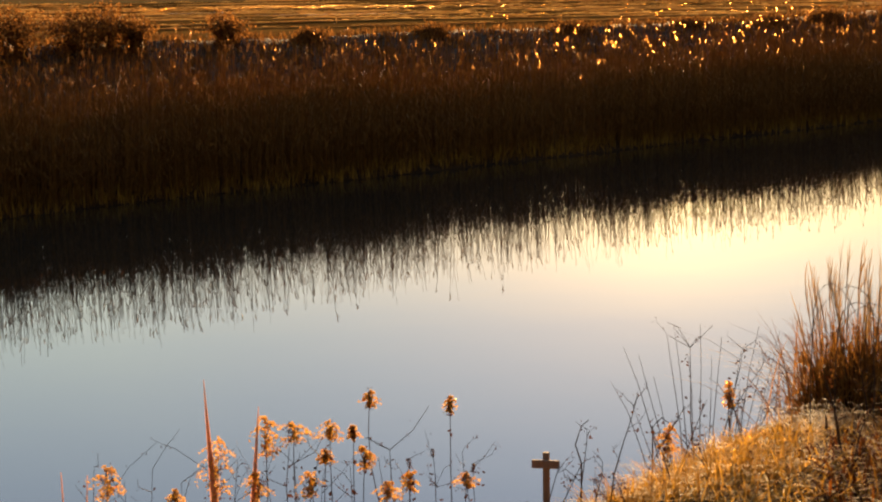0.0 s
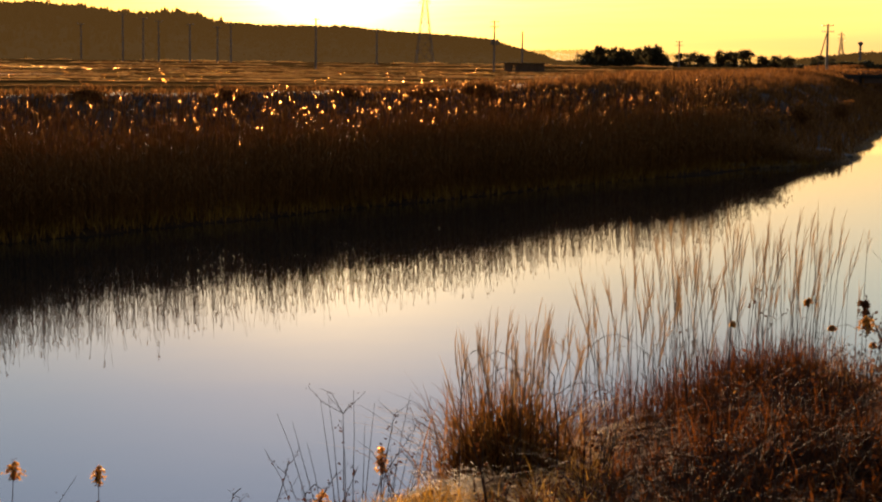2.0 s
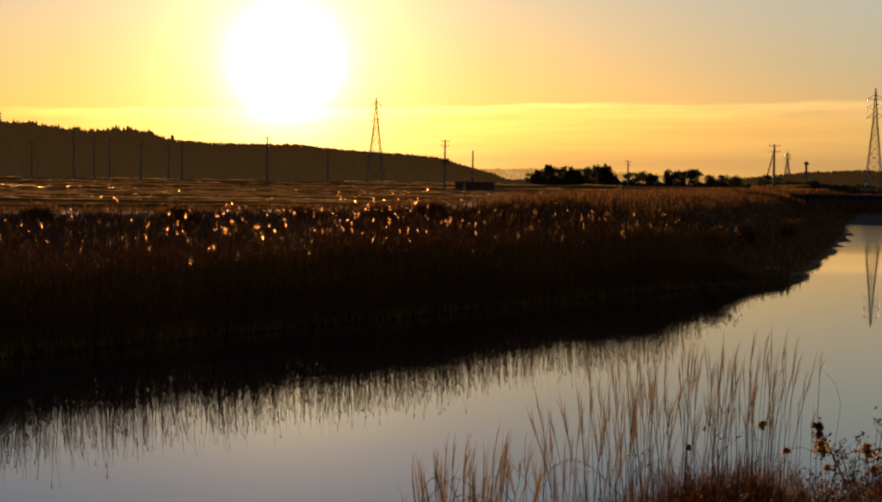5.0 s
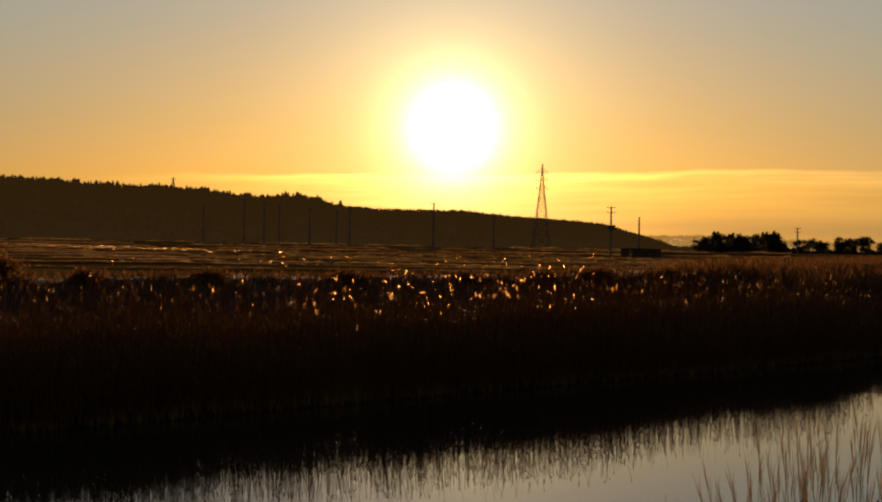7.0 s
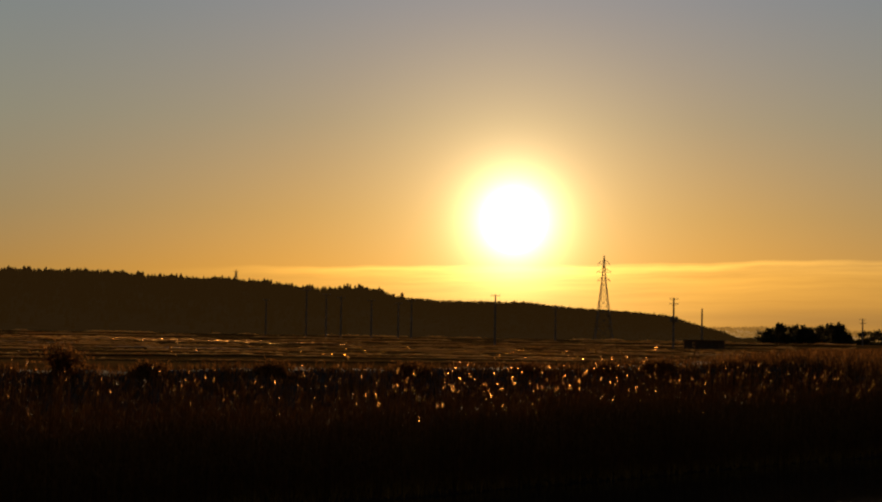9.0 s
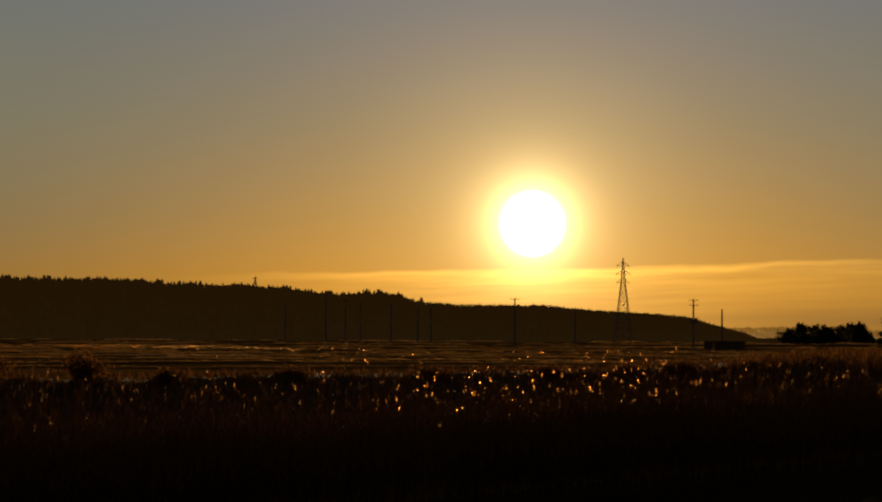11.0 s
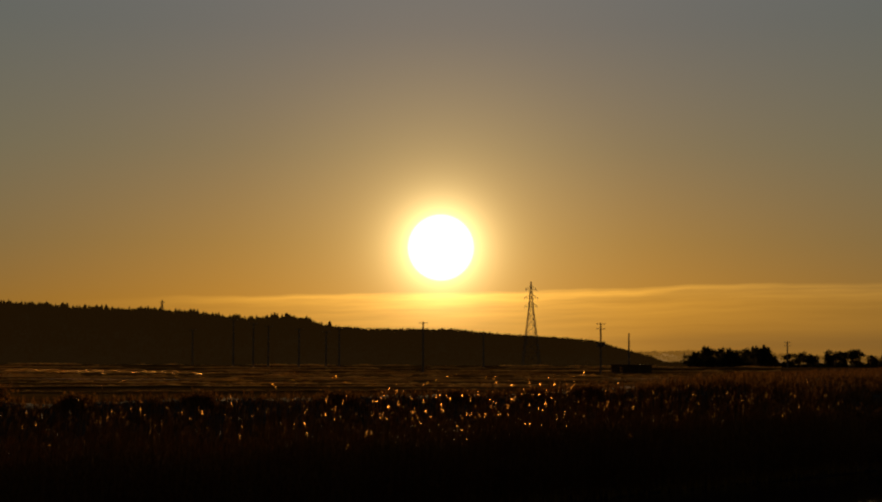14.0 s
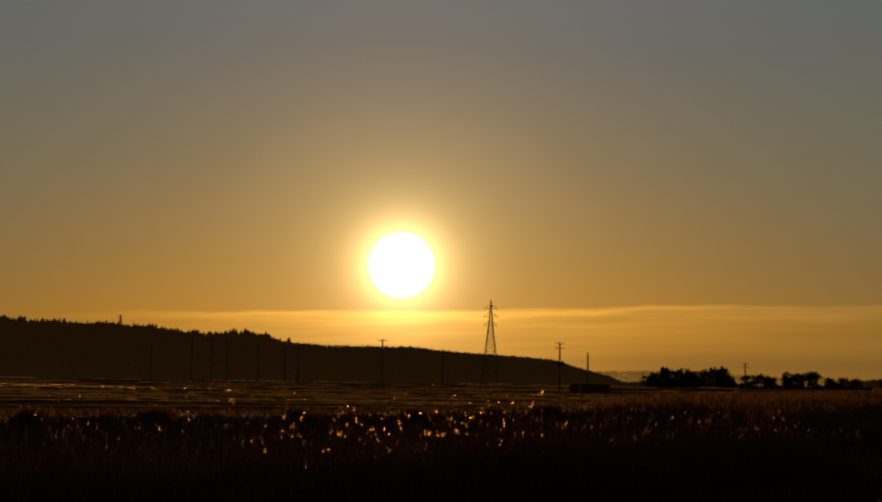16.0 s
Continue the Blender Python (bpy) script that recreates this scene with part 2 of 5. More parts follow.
WHITE = plain("white_paint", (0.75, 0.74, 0.70), 0.5)


# ---- mesh helpers ----
rng = np.random.default_rng(7)
# parts made of countless fine pieces
FINE = ("twig_spray", "twig_mass", "tuft", "pod_spray", "leaves", "leaf_bunch", "plumes", "stems", "blades", "seed_head", "crown", "plume", "bracing")


def link_mesh(name, verts, faces, mat, parent=None, label="", smooth=False):
    me = bpy.data.meshes.new(name)
    me.from_pydata([tuple(v) for v in verts] if not isinstance(verts, np.ndarray) else verts.tolist(), [], faces if isinstance(faces, list) else faces.tolist())
    me.materials.append(mat)
    if smooth:
        me.shade_smooth()
    ob = new(name, me)
    if parent is not None:
        ob.parent = parent
    if label:
        ob["label"] = label
    if name in FINE:
        ob["kind"] = "stuff"
    return ob


def empty(name, m, label, category, group=""):
    ob = new(name)
    ob.empty_display_size = 0.2
    ob.matrix_world = m
    return tagged(ob, label, category, group)


def part(name, bm, material, parent, label=""):
    me = bpy.data.meshes.new(name)
    bm.to_mesh(me)
    bm.free()
    me.materials.append(material)
    ob = new(name, me)
    ob.parent = parent
    if label:
        ob["label"] = label
    return ob


def box(bm, x0, y0, z0, x1, y1, z1, bevel=0.0):
    m = Matrix.Translation(((x0 + x1) / 2, (y0 + y1) / 2, (z0 + z1) / 2)) @ Matrix.Diagonal((abs(x1 - x0), abs(y1 - y0), abs(z1 - z0), 1))
    g = bmesh.ops.create_cube(bm, size=1.0, matrix=m)
    if bevel:
        edges = {e for v in g["verts"] for e in v.link_edges}
        bmesh.ops.bevel(bm, geom=list(edges), offset=bevel, segments=1, affect="EDGES")
    return bm


def tubes(paths, radii, sides=3):
    """Tapered tubes: paths (N, K, 3), radii (N, K). Returns vertices and quads."""
    n, k, _ = paths.shape
    ahead = np.gradient(paths, axis=1)
    ahead /= np.linalg.norm(ahead, axis=2, keepdims=True) + 1e-9
    ref = np.where(np.abs(ahead[..., 2:3]) > 0.9, np.array([1.0, 0, 0]), np.array([0, 0, 1.0]))
    a = np.cross(ahead, ref)
    a /= np.linalg.norm(a, axis=2, keepdims=True) + 1e-9
    b = np.cross(ahead, a)
    turn = np.arange(sides) * 2 * np.pi / sides
    ring = a[:, :, None] * np.cos(turn)[None, None, :, None] + b[:, :, None] * np.sin(turn)[None, None, :, None]
    v = paths[:, :, None] + ring * radii[:, :, None, None]
    i = np.arange(n)[:, None, None] * k * sides + np.arange(k - 1)[None, :, None] * sides
    s = np.arange(sides)[None, None, :]
    s2 = (s + 1) % sides
    q = np.stack([i + s, i + s2, i + sides + s2, i + sides + s], -1)
    return v.reshape(-1, 3), q.reshape(-1, 4)


def ribbons(paths, across, widths):
    """Flat blades: paths (N, K, 3), across (N, 3) or (N, K, 3), widths (N, K)."""
    n, k, _ = paths.shape
    if across.ndim == 2:
        across = across[:, None, :]
    half = across * widths[:, :, None] * 0.5
    v = np.stack([paths - half, paths + half], 2)
    i = np.arange(n)[:, None] * k * 2 + np.arange(k - 1)[None, :] * 2
    q = np.stack([i, i + 1, i + 3, i + 2], -1)
    return v.reshape(-1, 3), q.reshape(-1, 4)


def flakes(at, size, flat=0.0):
    """Small four-sided leaves of random turn at the points at (N, 3)."""
    n = len(at)
    a = rng.normal(size=(n, 3))
    a[:, 2] *= 1.0 - flat
    a /= np.linalg.norm(a, axis=1, keepdims=True)
    b = np.cross(a, rng.normal(size=(n, 3)))
    b /= np.linalg.norm(b, axis=1, keepdims=True)
    s = np.broadcast_to(np.asarray(size, float), (n,)) * rng.uniform(0.6, 1.4, n)
    a, b = a * s[:, None], b * s[:, None] * 0.55
    v = np.stack([at - a, at + b, at + a, at - b], 1)
    return v.reshape(-1, 3), np.arange(n * 4).reshape(n, 4)


def joined(*pieces):
    vs, fs, k = [], [], 0
    for v, f in pieces:
        vs.append(v), fs.append(f + k)
        k += len(v)
    return np.concatenate(vs), np.concatenate(fs)


def arcs(base, top_shift, length, k, sag=0.0):
    """Bent stems: from base (N, 3), leaning by top_shift (N, 2) at the tip, K points."""
    t = np.linspace(0, 1, k)[None, :, None]
    up = np.zeros((len(base), 1, 3))
    up[:, 0, 2] = length
    side = np.zeros((len(base), 1, 3))
    side[:, 0, :2] = top_shift
    lean = np.linalg.norm(top_shift, axis=1) / np.maximum(length, 1e-6)
    drop = np.zeros((len(base), 1, 3))
    drop[:, 0, 2] = -(0.35 * lean**2 + sag) * length
    return base[:, None, :] + up * t + side * t**2 + drop * t**3


# ---- the lie of the land: s along the river, p across it, away from the camera's bank ----
ALONG, ACROSS = np.array([0.64, 0.768]), np.array([-0.768, 0.64])
SHORE_S = [-400, 78, 86, 92, 104, 124, 179, 226, 300, 900]
SHORE_P = [36.6, 36.5, 35.0, 36.8, 41.0, 47.7, 67.0, 84.6, 109.0, 300.0]
NEAR_P = 9.0


def sp(x, y):
    return x * ALONG[0] + y * ALONG[1], x * ACROSS[0] + y * ACROSS[1]


def xy(s, p):
    return s * ALONG[0] + p * ACROSS[0], s * ALONG[1] + p * ACROSS[1]


def bumps(x, y, scale):
    x, y = x / scale, y / scale
    return (np.sin(1.7 * x + 0.6 * y + 0.8) * np.sin(1.1 * y - 0.5 * x + 2.0) + 0.6 * np.sin(3.1 * x - 1.3 * y + 1.0) * np.sin(2.3 * y + 1.9 * x)
            + 0.35 * np.sin(6.7 * x + 2.9 * y) * np.sin(5.3 * y - 3.7 * x + 0.4)) / 1.5


def ground_height(x, y):
    x, y = np.asarray(x, float), np.asarray(y, float)
    s, p = sp(x, y)
    d = np.hypot(x, y)
    wig = 0.7 * bumps(x, y, 6.0) * np.clip((s - 30) / 60, 0.35, 2.0)
    q = p - np.interp(s, SHORE_S, SHORE_P) + wig
    far = np.interp(q, [-6, -1.5, 0, 1.2, 3, 9, 14, 19, 24, 34], [-1.2, -0.5, 0.02, 0.35, 0.6, 1.3, 2.6, 3.5, 3.2, 3.0])
    steep = np.interp(q, [-6, -1.5, 0, 2, 6, 10, 15, 24, 34], [-1.2, -0.5, 0.02, 0.25, 0.9, 2.9, 3.8, 3.6, 3.2])
    far = far + (steep - far) * np.clip((s - 76) / 14, 0, 1)
    far = far + np.clip((d - 380) / 50, 0, 1) * 1.1 * (q > 20)
    far = far + 0.10 * bumps(x, y, 2.5) * np.clip(q / 4, 0, 1) * np.clip(1 - (q - 25) / 15, 0.3, 1)
    g = NEAR_P - p + 0.5 * bumps(x, y, 3.0)
    near = np.interp(g, [-6, -1.5, 0, 1, 2, 3.5, 5, 7, 9, 14], [-1.2, -0.6, 0.0, 0.6, 1.25, 2.05, 2.6, 3.1, 3.38, 3.5])
    near = near + (0.08 * bumps(x, y, 0.9) + 0.12 * bumps(x + 3, y, 1.9)) * np.clip(g, 0, 1) * np.clip((d - 1.5) / 3, 0, 1)
    near = near + 0.5 * np.exp(-((x - 0.35) ** 2 + (y - 9.1) ** 2) / 7.0)
    z = np.maximum(far, near)
    # a low mudflat before the bridge, and the river bends away behind it
    z = np.maximum(z, np.interp(s, [212, 222], [-1.5, 0.22]) * (p > NEAR_P) + z * (p <= NEAR_P))
    end = np.interp(s, [268, 282], [0, 1])
    return z * (1 - end) + np.maximum(z, 2.6) * end


def build_ground():
    az = np.radians(np.concatenate([np.arange(-24, 30, 0.22), np.arange(30, 336, 6.0)]))
    r = np.concatenate([[0.0], np.geomspace(1.2, 420, 190), np.geomspace(460, 4600, 16)])
    A, R = np.meshgrid(az, r)
    x, y = R * np.sin(A), R * np.cos(A)
    z = ground_height(x, y)
    v = np.stack([x, y, z], -1).reshape(-1, 3)
    n = len(az)
    i = np.arange(len(r) - 1)[:, None] * n + np.arange(n)[None, :]
    j = np.arange(len(r) - 1)[:, None] * n + (np.arange(n)[None, :] + 1) % n
    q = np.stack([i, i + n, j + n, j], -1).reshape(-1, 4)
    s, p = sp(v[:, 0], v[:, 1])
    field = (p - np.interp(s, SHORE_S, SHORE_P) > 22)[q].all(1)
    ob = link_mesh("ground", v, q, SOIL, smooth=True)
    ob.data.materials.append(FIELD)
    ob.data.polygons.foreach_set("material_index", field.astype(np.int32))
    tagged(ob, "brown earth banks and dry stubble fields", "ground", kind="structure")


build_ground()


def build_water():
    v, f = [], []
    for s in range(-380, 300, 40):
        for p in range(2, 130, 32):
            k = len(v)
            v += [(*xy(s, p), 0.0), (*xy(s + 40, p), 0.0), (*xy(s + 40, p + 32), 0.0), (*xy(s, p + 32), 0.0)]
            f.append([k, k + 1, k + 2, k + 3])
    tagged(link_mesh("water", v, f, WATER), "calm river water mirroring the evening sky", "water", kind="structure")


build_water()


# ---- reeds on the far bank ----
def reed_belt(name, s0, s1, count, label, mean, spread, plumes):
    s = rng.uniform(s0, s1, count)
    q = 0.2 + 6.0 * rng.beta(1.0, 1.5, count)
    p = np.interp(s, SHORE_S, SHORE_P) + q
    x, y = xy(s, p)
    keep = rng.uniform(-1.1, 0.9, count) < bumps(x, y, 4.0) + 0.55
    x, y, q, s = x[keep], y[keep], q[keep], s[keep]
    n = len(x)
    z = ground_height(x, y)
    tall = rng.normal(mean, spread, n) + 0.22 * bumps(x, y, 5.0) + 0.12 * bumps(x, y, 1.3)
    tall *= np.clip(0.8 + q / 6.0, 0.8, 1.0) * np.clip((86 - s) / 9, 0.2, 1.0)
    base = np.stack([x, y, z - 0.05], 1)
    lean = rng.normal(0, 0.055, (n, 2)) + np.array([0.03, -0.01])
    stems = arcs(base, lean * tall[:, None], tall, 4)
    rad = np.linspace(0.0065, 0.0035, 4)[None, :] * rng.uniform(0.8, 1.3, n)[:, None]
    tagged(link_mesh(name, *joined(tubes(stems, rad), reed_leaves(stems, 2 if plumes else 4)), REED), label, "reeds", kind="stuff")
    if not plumes:
        return
    tips = stems[rng.random(n) < plumes]
    tagged(link_mesh("reed_plumes", *plume_tufts(tips, 8, 0.24, 0.018), PLUME), "feathery pale brown seed plumes on the reeds", "reeds", kind="stuff")


def reed_leaves(stems, per):
    out = []
    n = len(stems)
    for k in range(per):
        u = rng.uniform(0.15, 0.85, n)[:, None] * 3
        i = np.minimum(u.astype(int), 2)
        rows = np.arange(n)[:, None]
        at = (stems[rows, i] + (stems[rows, i + 1] - stems[rows, i]) * (u - i)[..., None])[:, 0]
        a = rng.uniform(0, 2 * np.pi, n)
        l = rng.uniform(0.25, 0.55, n)
        d = np.stack([np.cos(a), np.sin(a)], 1)
        path = np.stack([at, at + np.concatenate([d * l[:, None] * 0.45, l[:, None] * 0.45], 1), at + np.concatenate([d * l[:, None], l[:, None] * rng.uniform(-0.1, 0.5, (n, 1))], 1)], 1)
        side = np.stack([-d[:, 1], d[:, 0], np.zeros(n)], 1)
        out.append(ribbons(path, side, np.array([[0.012, 0.016, 0.002]]) * np.ones((n, 1))))
    return joined(*out)


def plume_tufts(stems, per, length, width):
    """A loose tuft of drooping hairs round the top of every stem."""
    tip, ahead = stems[:, -1], stems[:, -1] - stems[:, -2]
    ahead = ahead / np.linalg.norm(ahead, axis=1, keepdims=True)
    n = len(tip)
    out = []
    side0 = rng.uniform(0, 2 * np.pi, n)
    for k in range(per):
        u = k / max(per - 1, 1)
        a = side0 + rng.normal(0, 0.9, n)
        d = np.stack([np.cos(a), np.sin(a), np.zeros(n)], 1)
        start = tip - ahead * (length * (0.55 - 0.75 * u))
        l = length * rng.uniform(0.3, 0.6, n)[:, None] * (1.15 - 0.6 * u)
        mid = start + ahead * l * 0.6 + d * l * 0.22
        end = mid + ahead * l * 0.35 + d * l * 0.35
        side = np.cross(ahead, d + 0.3 * rng.normal(size=(n, 3)))
        side /= np.linalg.norm(side, axis=1, keepdims=True)
        out.append(ribbons(np.stack([start, mid, end], 1), side, np.array([[0.4, 1.0, 0.15]]) * width * np.ones((n, 1))))
    return joined(*out)


reed_belt("reed_bed", -12, 86, 11000, "tall dry brown reeds with seed plumes by the water", 2.92, 0.36, 0.17)
reed_belt("reed_undergrowth", -12, 86, 34000, "thick bed of shorter dead reeds by the water", 1.92, 0.26, 0)


# ---- dry grass and scrub on the banks ----
def grass_patch(name, x, y, lo, hi, width, mat, label, kind="stuff", blades=3, spread=0.25):
    x, y = np.repeat(x, blades), np.repeat(y, blades)
    n = len(x)
    x, y = x + rng.normal(0, 0.05, n), y + rng.normal(0, 0.05, n)
    base = np.stack([x, y, ground_height(x, y) - 0.03], 1)
    tall = rng.uniform(lo, hi, n)
    shift = rng.normal(0, 1, (n, 2)) * spread * tall[:, None] * 1.6
    path = arcs(base, shift, tall, 4, sag=0.1)
    side = np.stack([-shift[:, 1], shift[:, 0], np.zeros(n)], 1) + 1e-6
    side /= np.linalg.norm(side, axis=1, keepdims=True)
    w4 = np.array([[0.8, 1.0, 0.7, 0.1]]) * width * rng.uniform(0.6, 1.4, (n, 1))
    return tagged(link_mesh(name, *ribbons(path, side, w4), mat), label, "grass", kind=kind)


def scatter(s0, s1, a0, a1, n, shore=True):
    """Plan points on the far bank: a metres in from its shore; or on the near bank: a metres in from that shore."""
    s, a = rng.uniform(s0, s1, n), rng.uniform(a0, a1, n)
    return xy(s, np.interp(s, SHORE_S, SHORE_P) + a) if shore else xy(s, NEAR_P - a)


grass_patch("embankment_grass", *scatter(-12, 110, 7, 20, 17000), 0.15, 0.48, 0.035, SCRUB, "dry brown grass on the far embankment")
grass_patch("shore_grass", *scatter(78, 290, 0.5, 20, 12000), 0.4, 1.1, 0.05, SCRUB, "dry russet grass on the far shore")
grass_patch("water_edge_grass", *scatter(-12, 84, -0.1, 1.5, 4500), 0.2, 0.6, 0.02, STRAW, "short pale grass at the far water's edge")


grass_patch("frosted_shore_grass", *scatter(78, 135, -0.2, 1.3, 2600), 0.08, 0.3, 0.03, SILVER, "pale frosted grass at the far water's edge", spread=0.6)


EYE_Z = 5.0


def polar(az, d):
    return d * math.sin(radians(az)), d * math.cos(radians(az))


def level(el, d):
    return EYE_Z + d * math.tan(radians(el))


def ground_at(x, y):
    return float(ground_height(x, y))


def beams(rows):
    """Square bars between two points: rows of (a, b, half thickness)."""
    paths = np.array([[a, b] for a, b, _ in rows], float)
    radii = np.array([[r, r] for _, _, r in rows])
    v, q = tubes(paths, radii, 4)
    n = len(rows)
    i = np.arange(n)[:, None] * 8
    return v, np.concatenate([q, i + np.array([[3, 2, 1, 0]]), i + np.array([[4, 5, 6, 7]])])


# ---- distance: hills and woods ----
def build_hill(name, profile, near, far, mat, label, trees, tree_mat, size):
    azs = np.arange(profile[0][0], profile[-1][0] + 0.01, 0.25)
    els = np.interp(azs, [a for a, _ in profile], [e for _, e in profile]) + 0.035
    rows = [(0.0, near), (0.35, near + (far - near) * 0.25), (0.75, near + (far - near) * 0.6), (0.97, far), (0.6, far * 1.25), (-0.1, far * 1.6)]
    v = []
    for share, d in rows:
        for a, e in zip(azs, els):
            x, y = polar(a, d)
            top = level(e, far) - 5
            v.append((x, y, 3.6 + max(top, 0.3) * share + (1.5 * math.sin(a * 5.1) * math.sin(d * 0.01) if 0 < share < 0.9 else 0)))
    n = len(azs)
    f = [[r * n + k, r * n + k + 1, (r + 1) * n + k + 1, (r + 1) * n + k] for r in range(len(rows) - 1) for k in range(n - 1)]
    tagged(link_mesh(name, np.array(v), f, mat, smooth=True), label, "hill", kind="structure")
    # trees: pointed conifers on the higher end, low round crowns towards the other
    a = rng.uniform(azs[0], azs[-1], trees)
    share = rng.uniform(0, 1, trees) ** 0.5
    d = near + (far - near) * share
    rise = np.interp(share, [0, 0.25, 0.6, 1.0], [0, 0.35, 0.75, 0.97])
    top = np.maximum(np.tan(np.radians(np.interp(a, azs, els))) * far, 0.3)
    x, y = d * np.sin(np.radians(a)), d * np.cos(np.radians(a))
    pointed = rng.random(trees) < np.interp(a, [-6, -2.5], [0.5, 0.0])
    stand = 0.5 + 0.5 * np.sin(a * 3.1 + 1.0) * np.sin(a * 7.3)
    tall = size * rng.uniform(0.7, 1.1, trees) * np.where(pointed, 1.1 + 0.9 * stand * rng.random(trees), 1.0)
    foot = np.stack([x, y, 3.6 + top * rise], 1)
    # conifers: slim cones of three tiers
    c, ct = foot[pointed], tall[pointed]
    spire = c[:, None, :] + np.array([[0.0, 0.4, 0.41, 0.72, 0.73, 1.0]])[..., None] * ct[:, None, None] * np.array([0.0, 0.0, 1.0])
    cones = tubes(spire, np.array([[0.34, 0.20, 0.27, 0.12, 0.18, 0.02]]) * (ct * rng.uniform(0.8, 1.2, len(ct)))[:, None], 5)
    # leafy trees: round heaps of leaf clumps
    per = 12
    at, t = np.repeat(foot[~pointed], per, 0), np.repeat(tall[~pointed], per)
    h = 0.1 + 0.7 * rng.uniform(0, 1, len(at))
    at[:, 2] += h * t
    at[:, :2] += rng.normal(0, 1, (len(at), 2)) * (0.42 * np.sqrt(np.clip(1.0 - h * h, 0.05, 1)) * t)[:, None]
    tagged(link_mesh(name + "_woods", *joined(cones, flakes(at, 0.2 * t)), tree_mat), "dense dark woods covering the hill", "woods", kind="stuff")


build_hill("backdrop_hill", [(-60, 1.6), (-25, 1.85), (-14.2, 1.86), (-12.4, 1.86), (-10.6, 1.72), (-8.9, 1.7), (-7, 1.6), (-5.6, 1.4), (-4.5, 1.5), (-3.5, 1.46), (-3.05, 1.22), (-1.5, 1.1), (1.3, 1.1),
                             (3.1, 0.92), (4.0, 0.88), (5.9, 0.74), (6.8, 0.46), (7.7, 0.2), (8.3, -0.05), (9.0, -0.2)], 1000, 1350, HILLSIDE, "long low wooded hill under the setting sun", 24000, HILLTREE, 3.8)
build_hill("backdrop_ridge", [(4.0, 0.25), (7.8, 0.36), (9.0, 0.4), (12, 0.3), (15, 0.15), (30, 0.3)], 1700, 2100, FARHILL, "far ridge behind the fields with haze put in as glow", 3000, FARHILL, 5.0)
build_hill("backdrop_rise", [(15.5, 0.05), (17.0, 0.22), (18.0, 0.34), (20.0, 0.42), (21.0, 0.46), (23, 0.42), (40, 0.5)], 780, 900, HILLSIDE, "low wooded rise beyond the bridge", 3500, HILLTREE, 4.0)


# ---- distance: trees, one by one ----
def tree(az, d, top_el, spread, conifer=False):
    x, y = polar(az, d)
    z = ground_at(x, y)
    tall = level(top_el, d) - z
    t = empty("tree", pose(x, y, z), "tall dark conifer at the field's far side" if conifer else "dark leafy tree at the far side of the fields", "tree", "trees beyond the fields")
    limbs = [[(0, 0, -0.2), (0.1 * spread, 0, tall * 0.45), (0, 0.05, tall * 0.92)]]
    radii = [[0.035 * tall, 0.022 * tall, 0.004 * tall]]
    for k in range(7):
        a = k * 2.4 + rng.uniform(0, 1)
        h = tall * rng.uniform(0.25, 0.7)
        r = spread * rng.uniform(0.4, 0.8)
        limbs.append([(0, 0, h), (r * 0.5 * math.cos(a), r * 0.5 * math.sin(a), h + 0.10 * tall), (r * math.cos(a), r * math.sin(a), h + 0.17 * tall)])
        radii.append([0.012 * tall, 0.008 * tall, 0.003 * tall])
    link_mesh("trunk", *tubes(np.array(limbs), np.array(radii), 5), BARK, t)
    n = 1100
    if conifer:
        h = rng.uniform(0.12, 1.0, n)
        r = spread * 0.75 * (1.05 - h) * rng.uniform(0.2, 1, n) ** 0.5
        a = rng.uniform(0, 6.283, n)
        at = np.stack([r * np.cos(a), r * np.sin(a), h * tall], 1)
    else:
        hubs = rng.normal(0, 1, (16, 3))
        hubs *= (rng.uniform(0.3, 1, 16) ** 0.4 / np.linalg.norm(hubs, axis=1))[:, None]
        hubs = hubs * np.array([0.72 * spread, 0.72 * spread, 0.36 * tall]) + np.array([0, 0, 0.52 * tall])
        pick = rng.integers(0, len(hubs), n)
        at = hubs[pick] + rng.normal(0, 1, (n, 3)) * np.array([0.17 * spread, 0.17 * spread, 0.075 * tall])
        at[:, 2] = np.clip(at[:, 2], 0.05 * tall, tall * rng.uniform(0.93, 1.02, n))
    link_mesh("crown", *flakes(at, 0.06 * tall), NEEDLE, t)


for az, el in ((9.05, 0.38), (9.35, 0.5), (9.7, 0.58), (10.0, 0.5), (10.35, 0.55), (10.7, 0.48), (11.0, 0.56), (11.3, 0.62), (11.58, 0.6)):
    tree(az, 690 + 25 * math.sin(az * 7), el + 0.03, 3.9)
for az, el in ((9.55, 0.6), (10.15, 0.56), (11.45, 0.64), (11.1, 0.6)):
    tree(az, 715, el, 2.4, True)
for az, el, wide in ((12.45, 0.3, 3.4), (12.8, 0.34, 3.4), (13.1, 0.3, 3.0), (13.75, 0.45, 3.0), (14.1, 0.4, 2.4), (14.45, 0.44, 3.2), (14.95, 0.28, 2.6), (15.45, 0.27, 3.0), (15.8, 0.25, 3.0), (16.8, 0.26, 3.2), (17.2, 0.2, 3.0)):
    tree(az - 0.12, 680 + 30 * math.sin(az * 5), el + 0.10, wide * 1.25)
for az in np.arange(21.15, 27.5, 0.27):
    tree(az, 470 + 20 * math.sin(az * 9), 0.56 + 0.06 * math.sin(az * 4.3) + 0.05 * math.sin(az * 17), 3.0, conifer=int(az * 100) % 7 == 0)


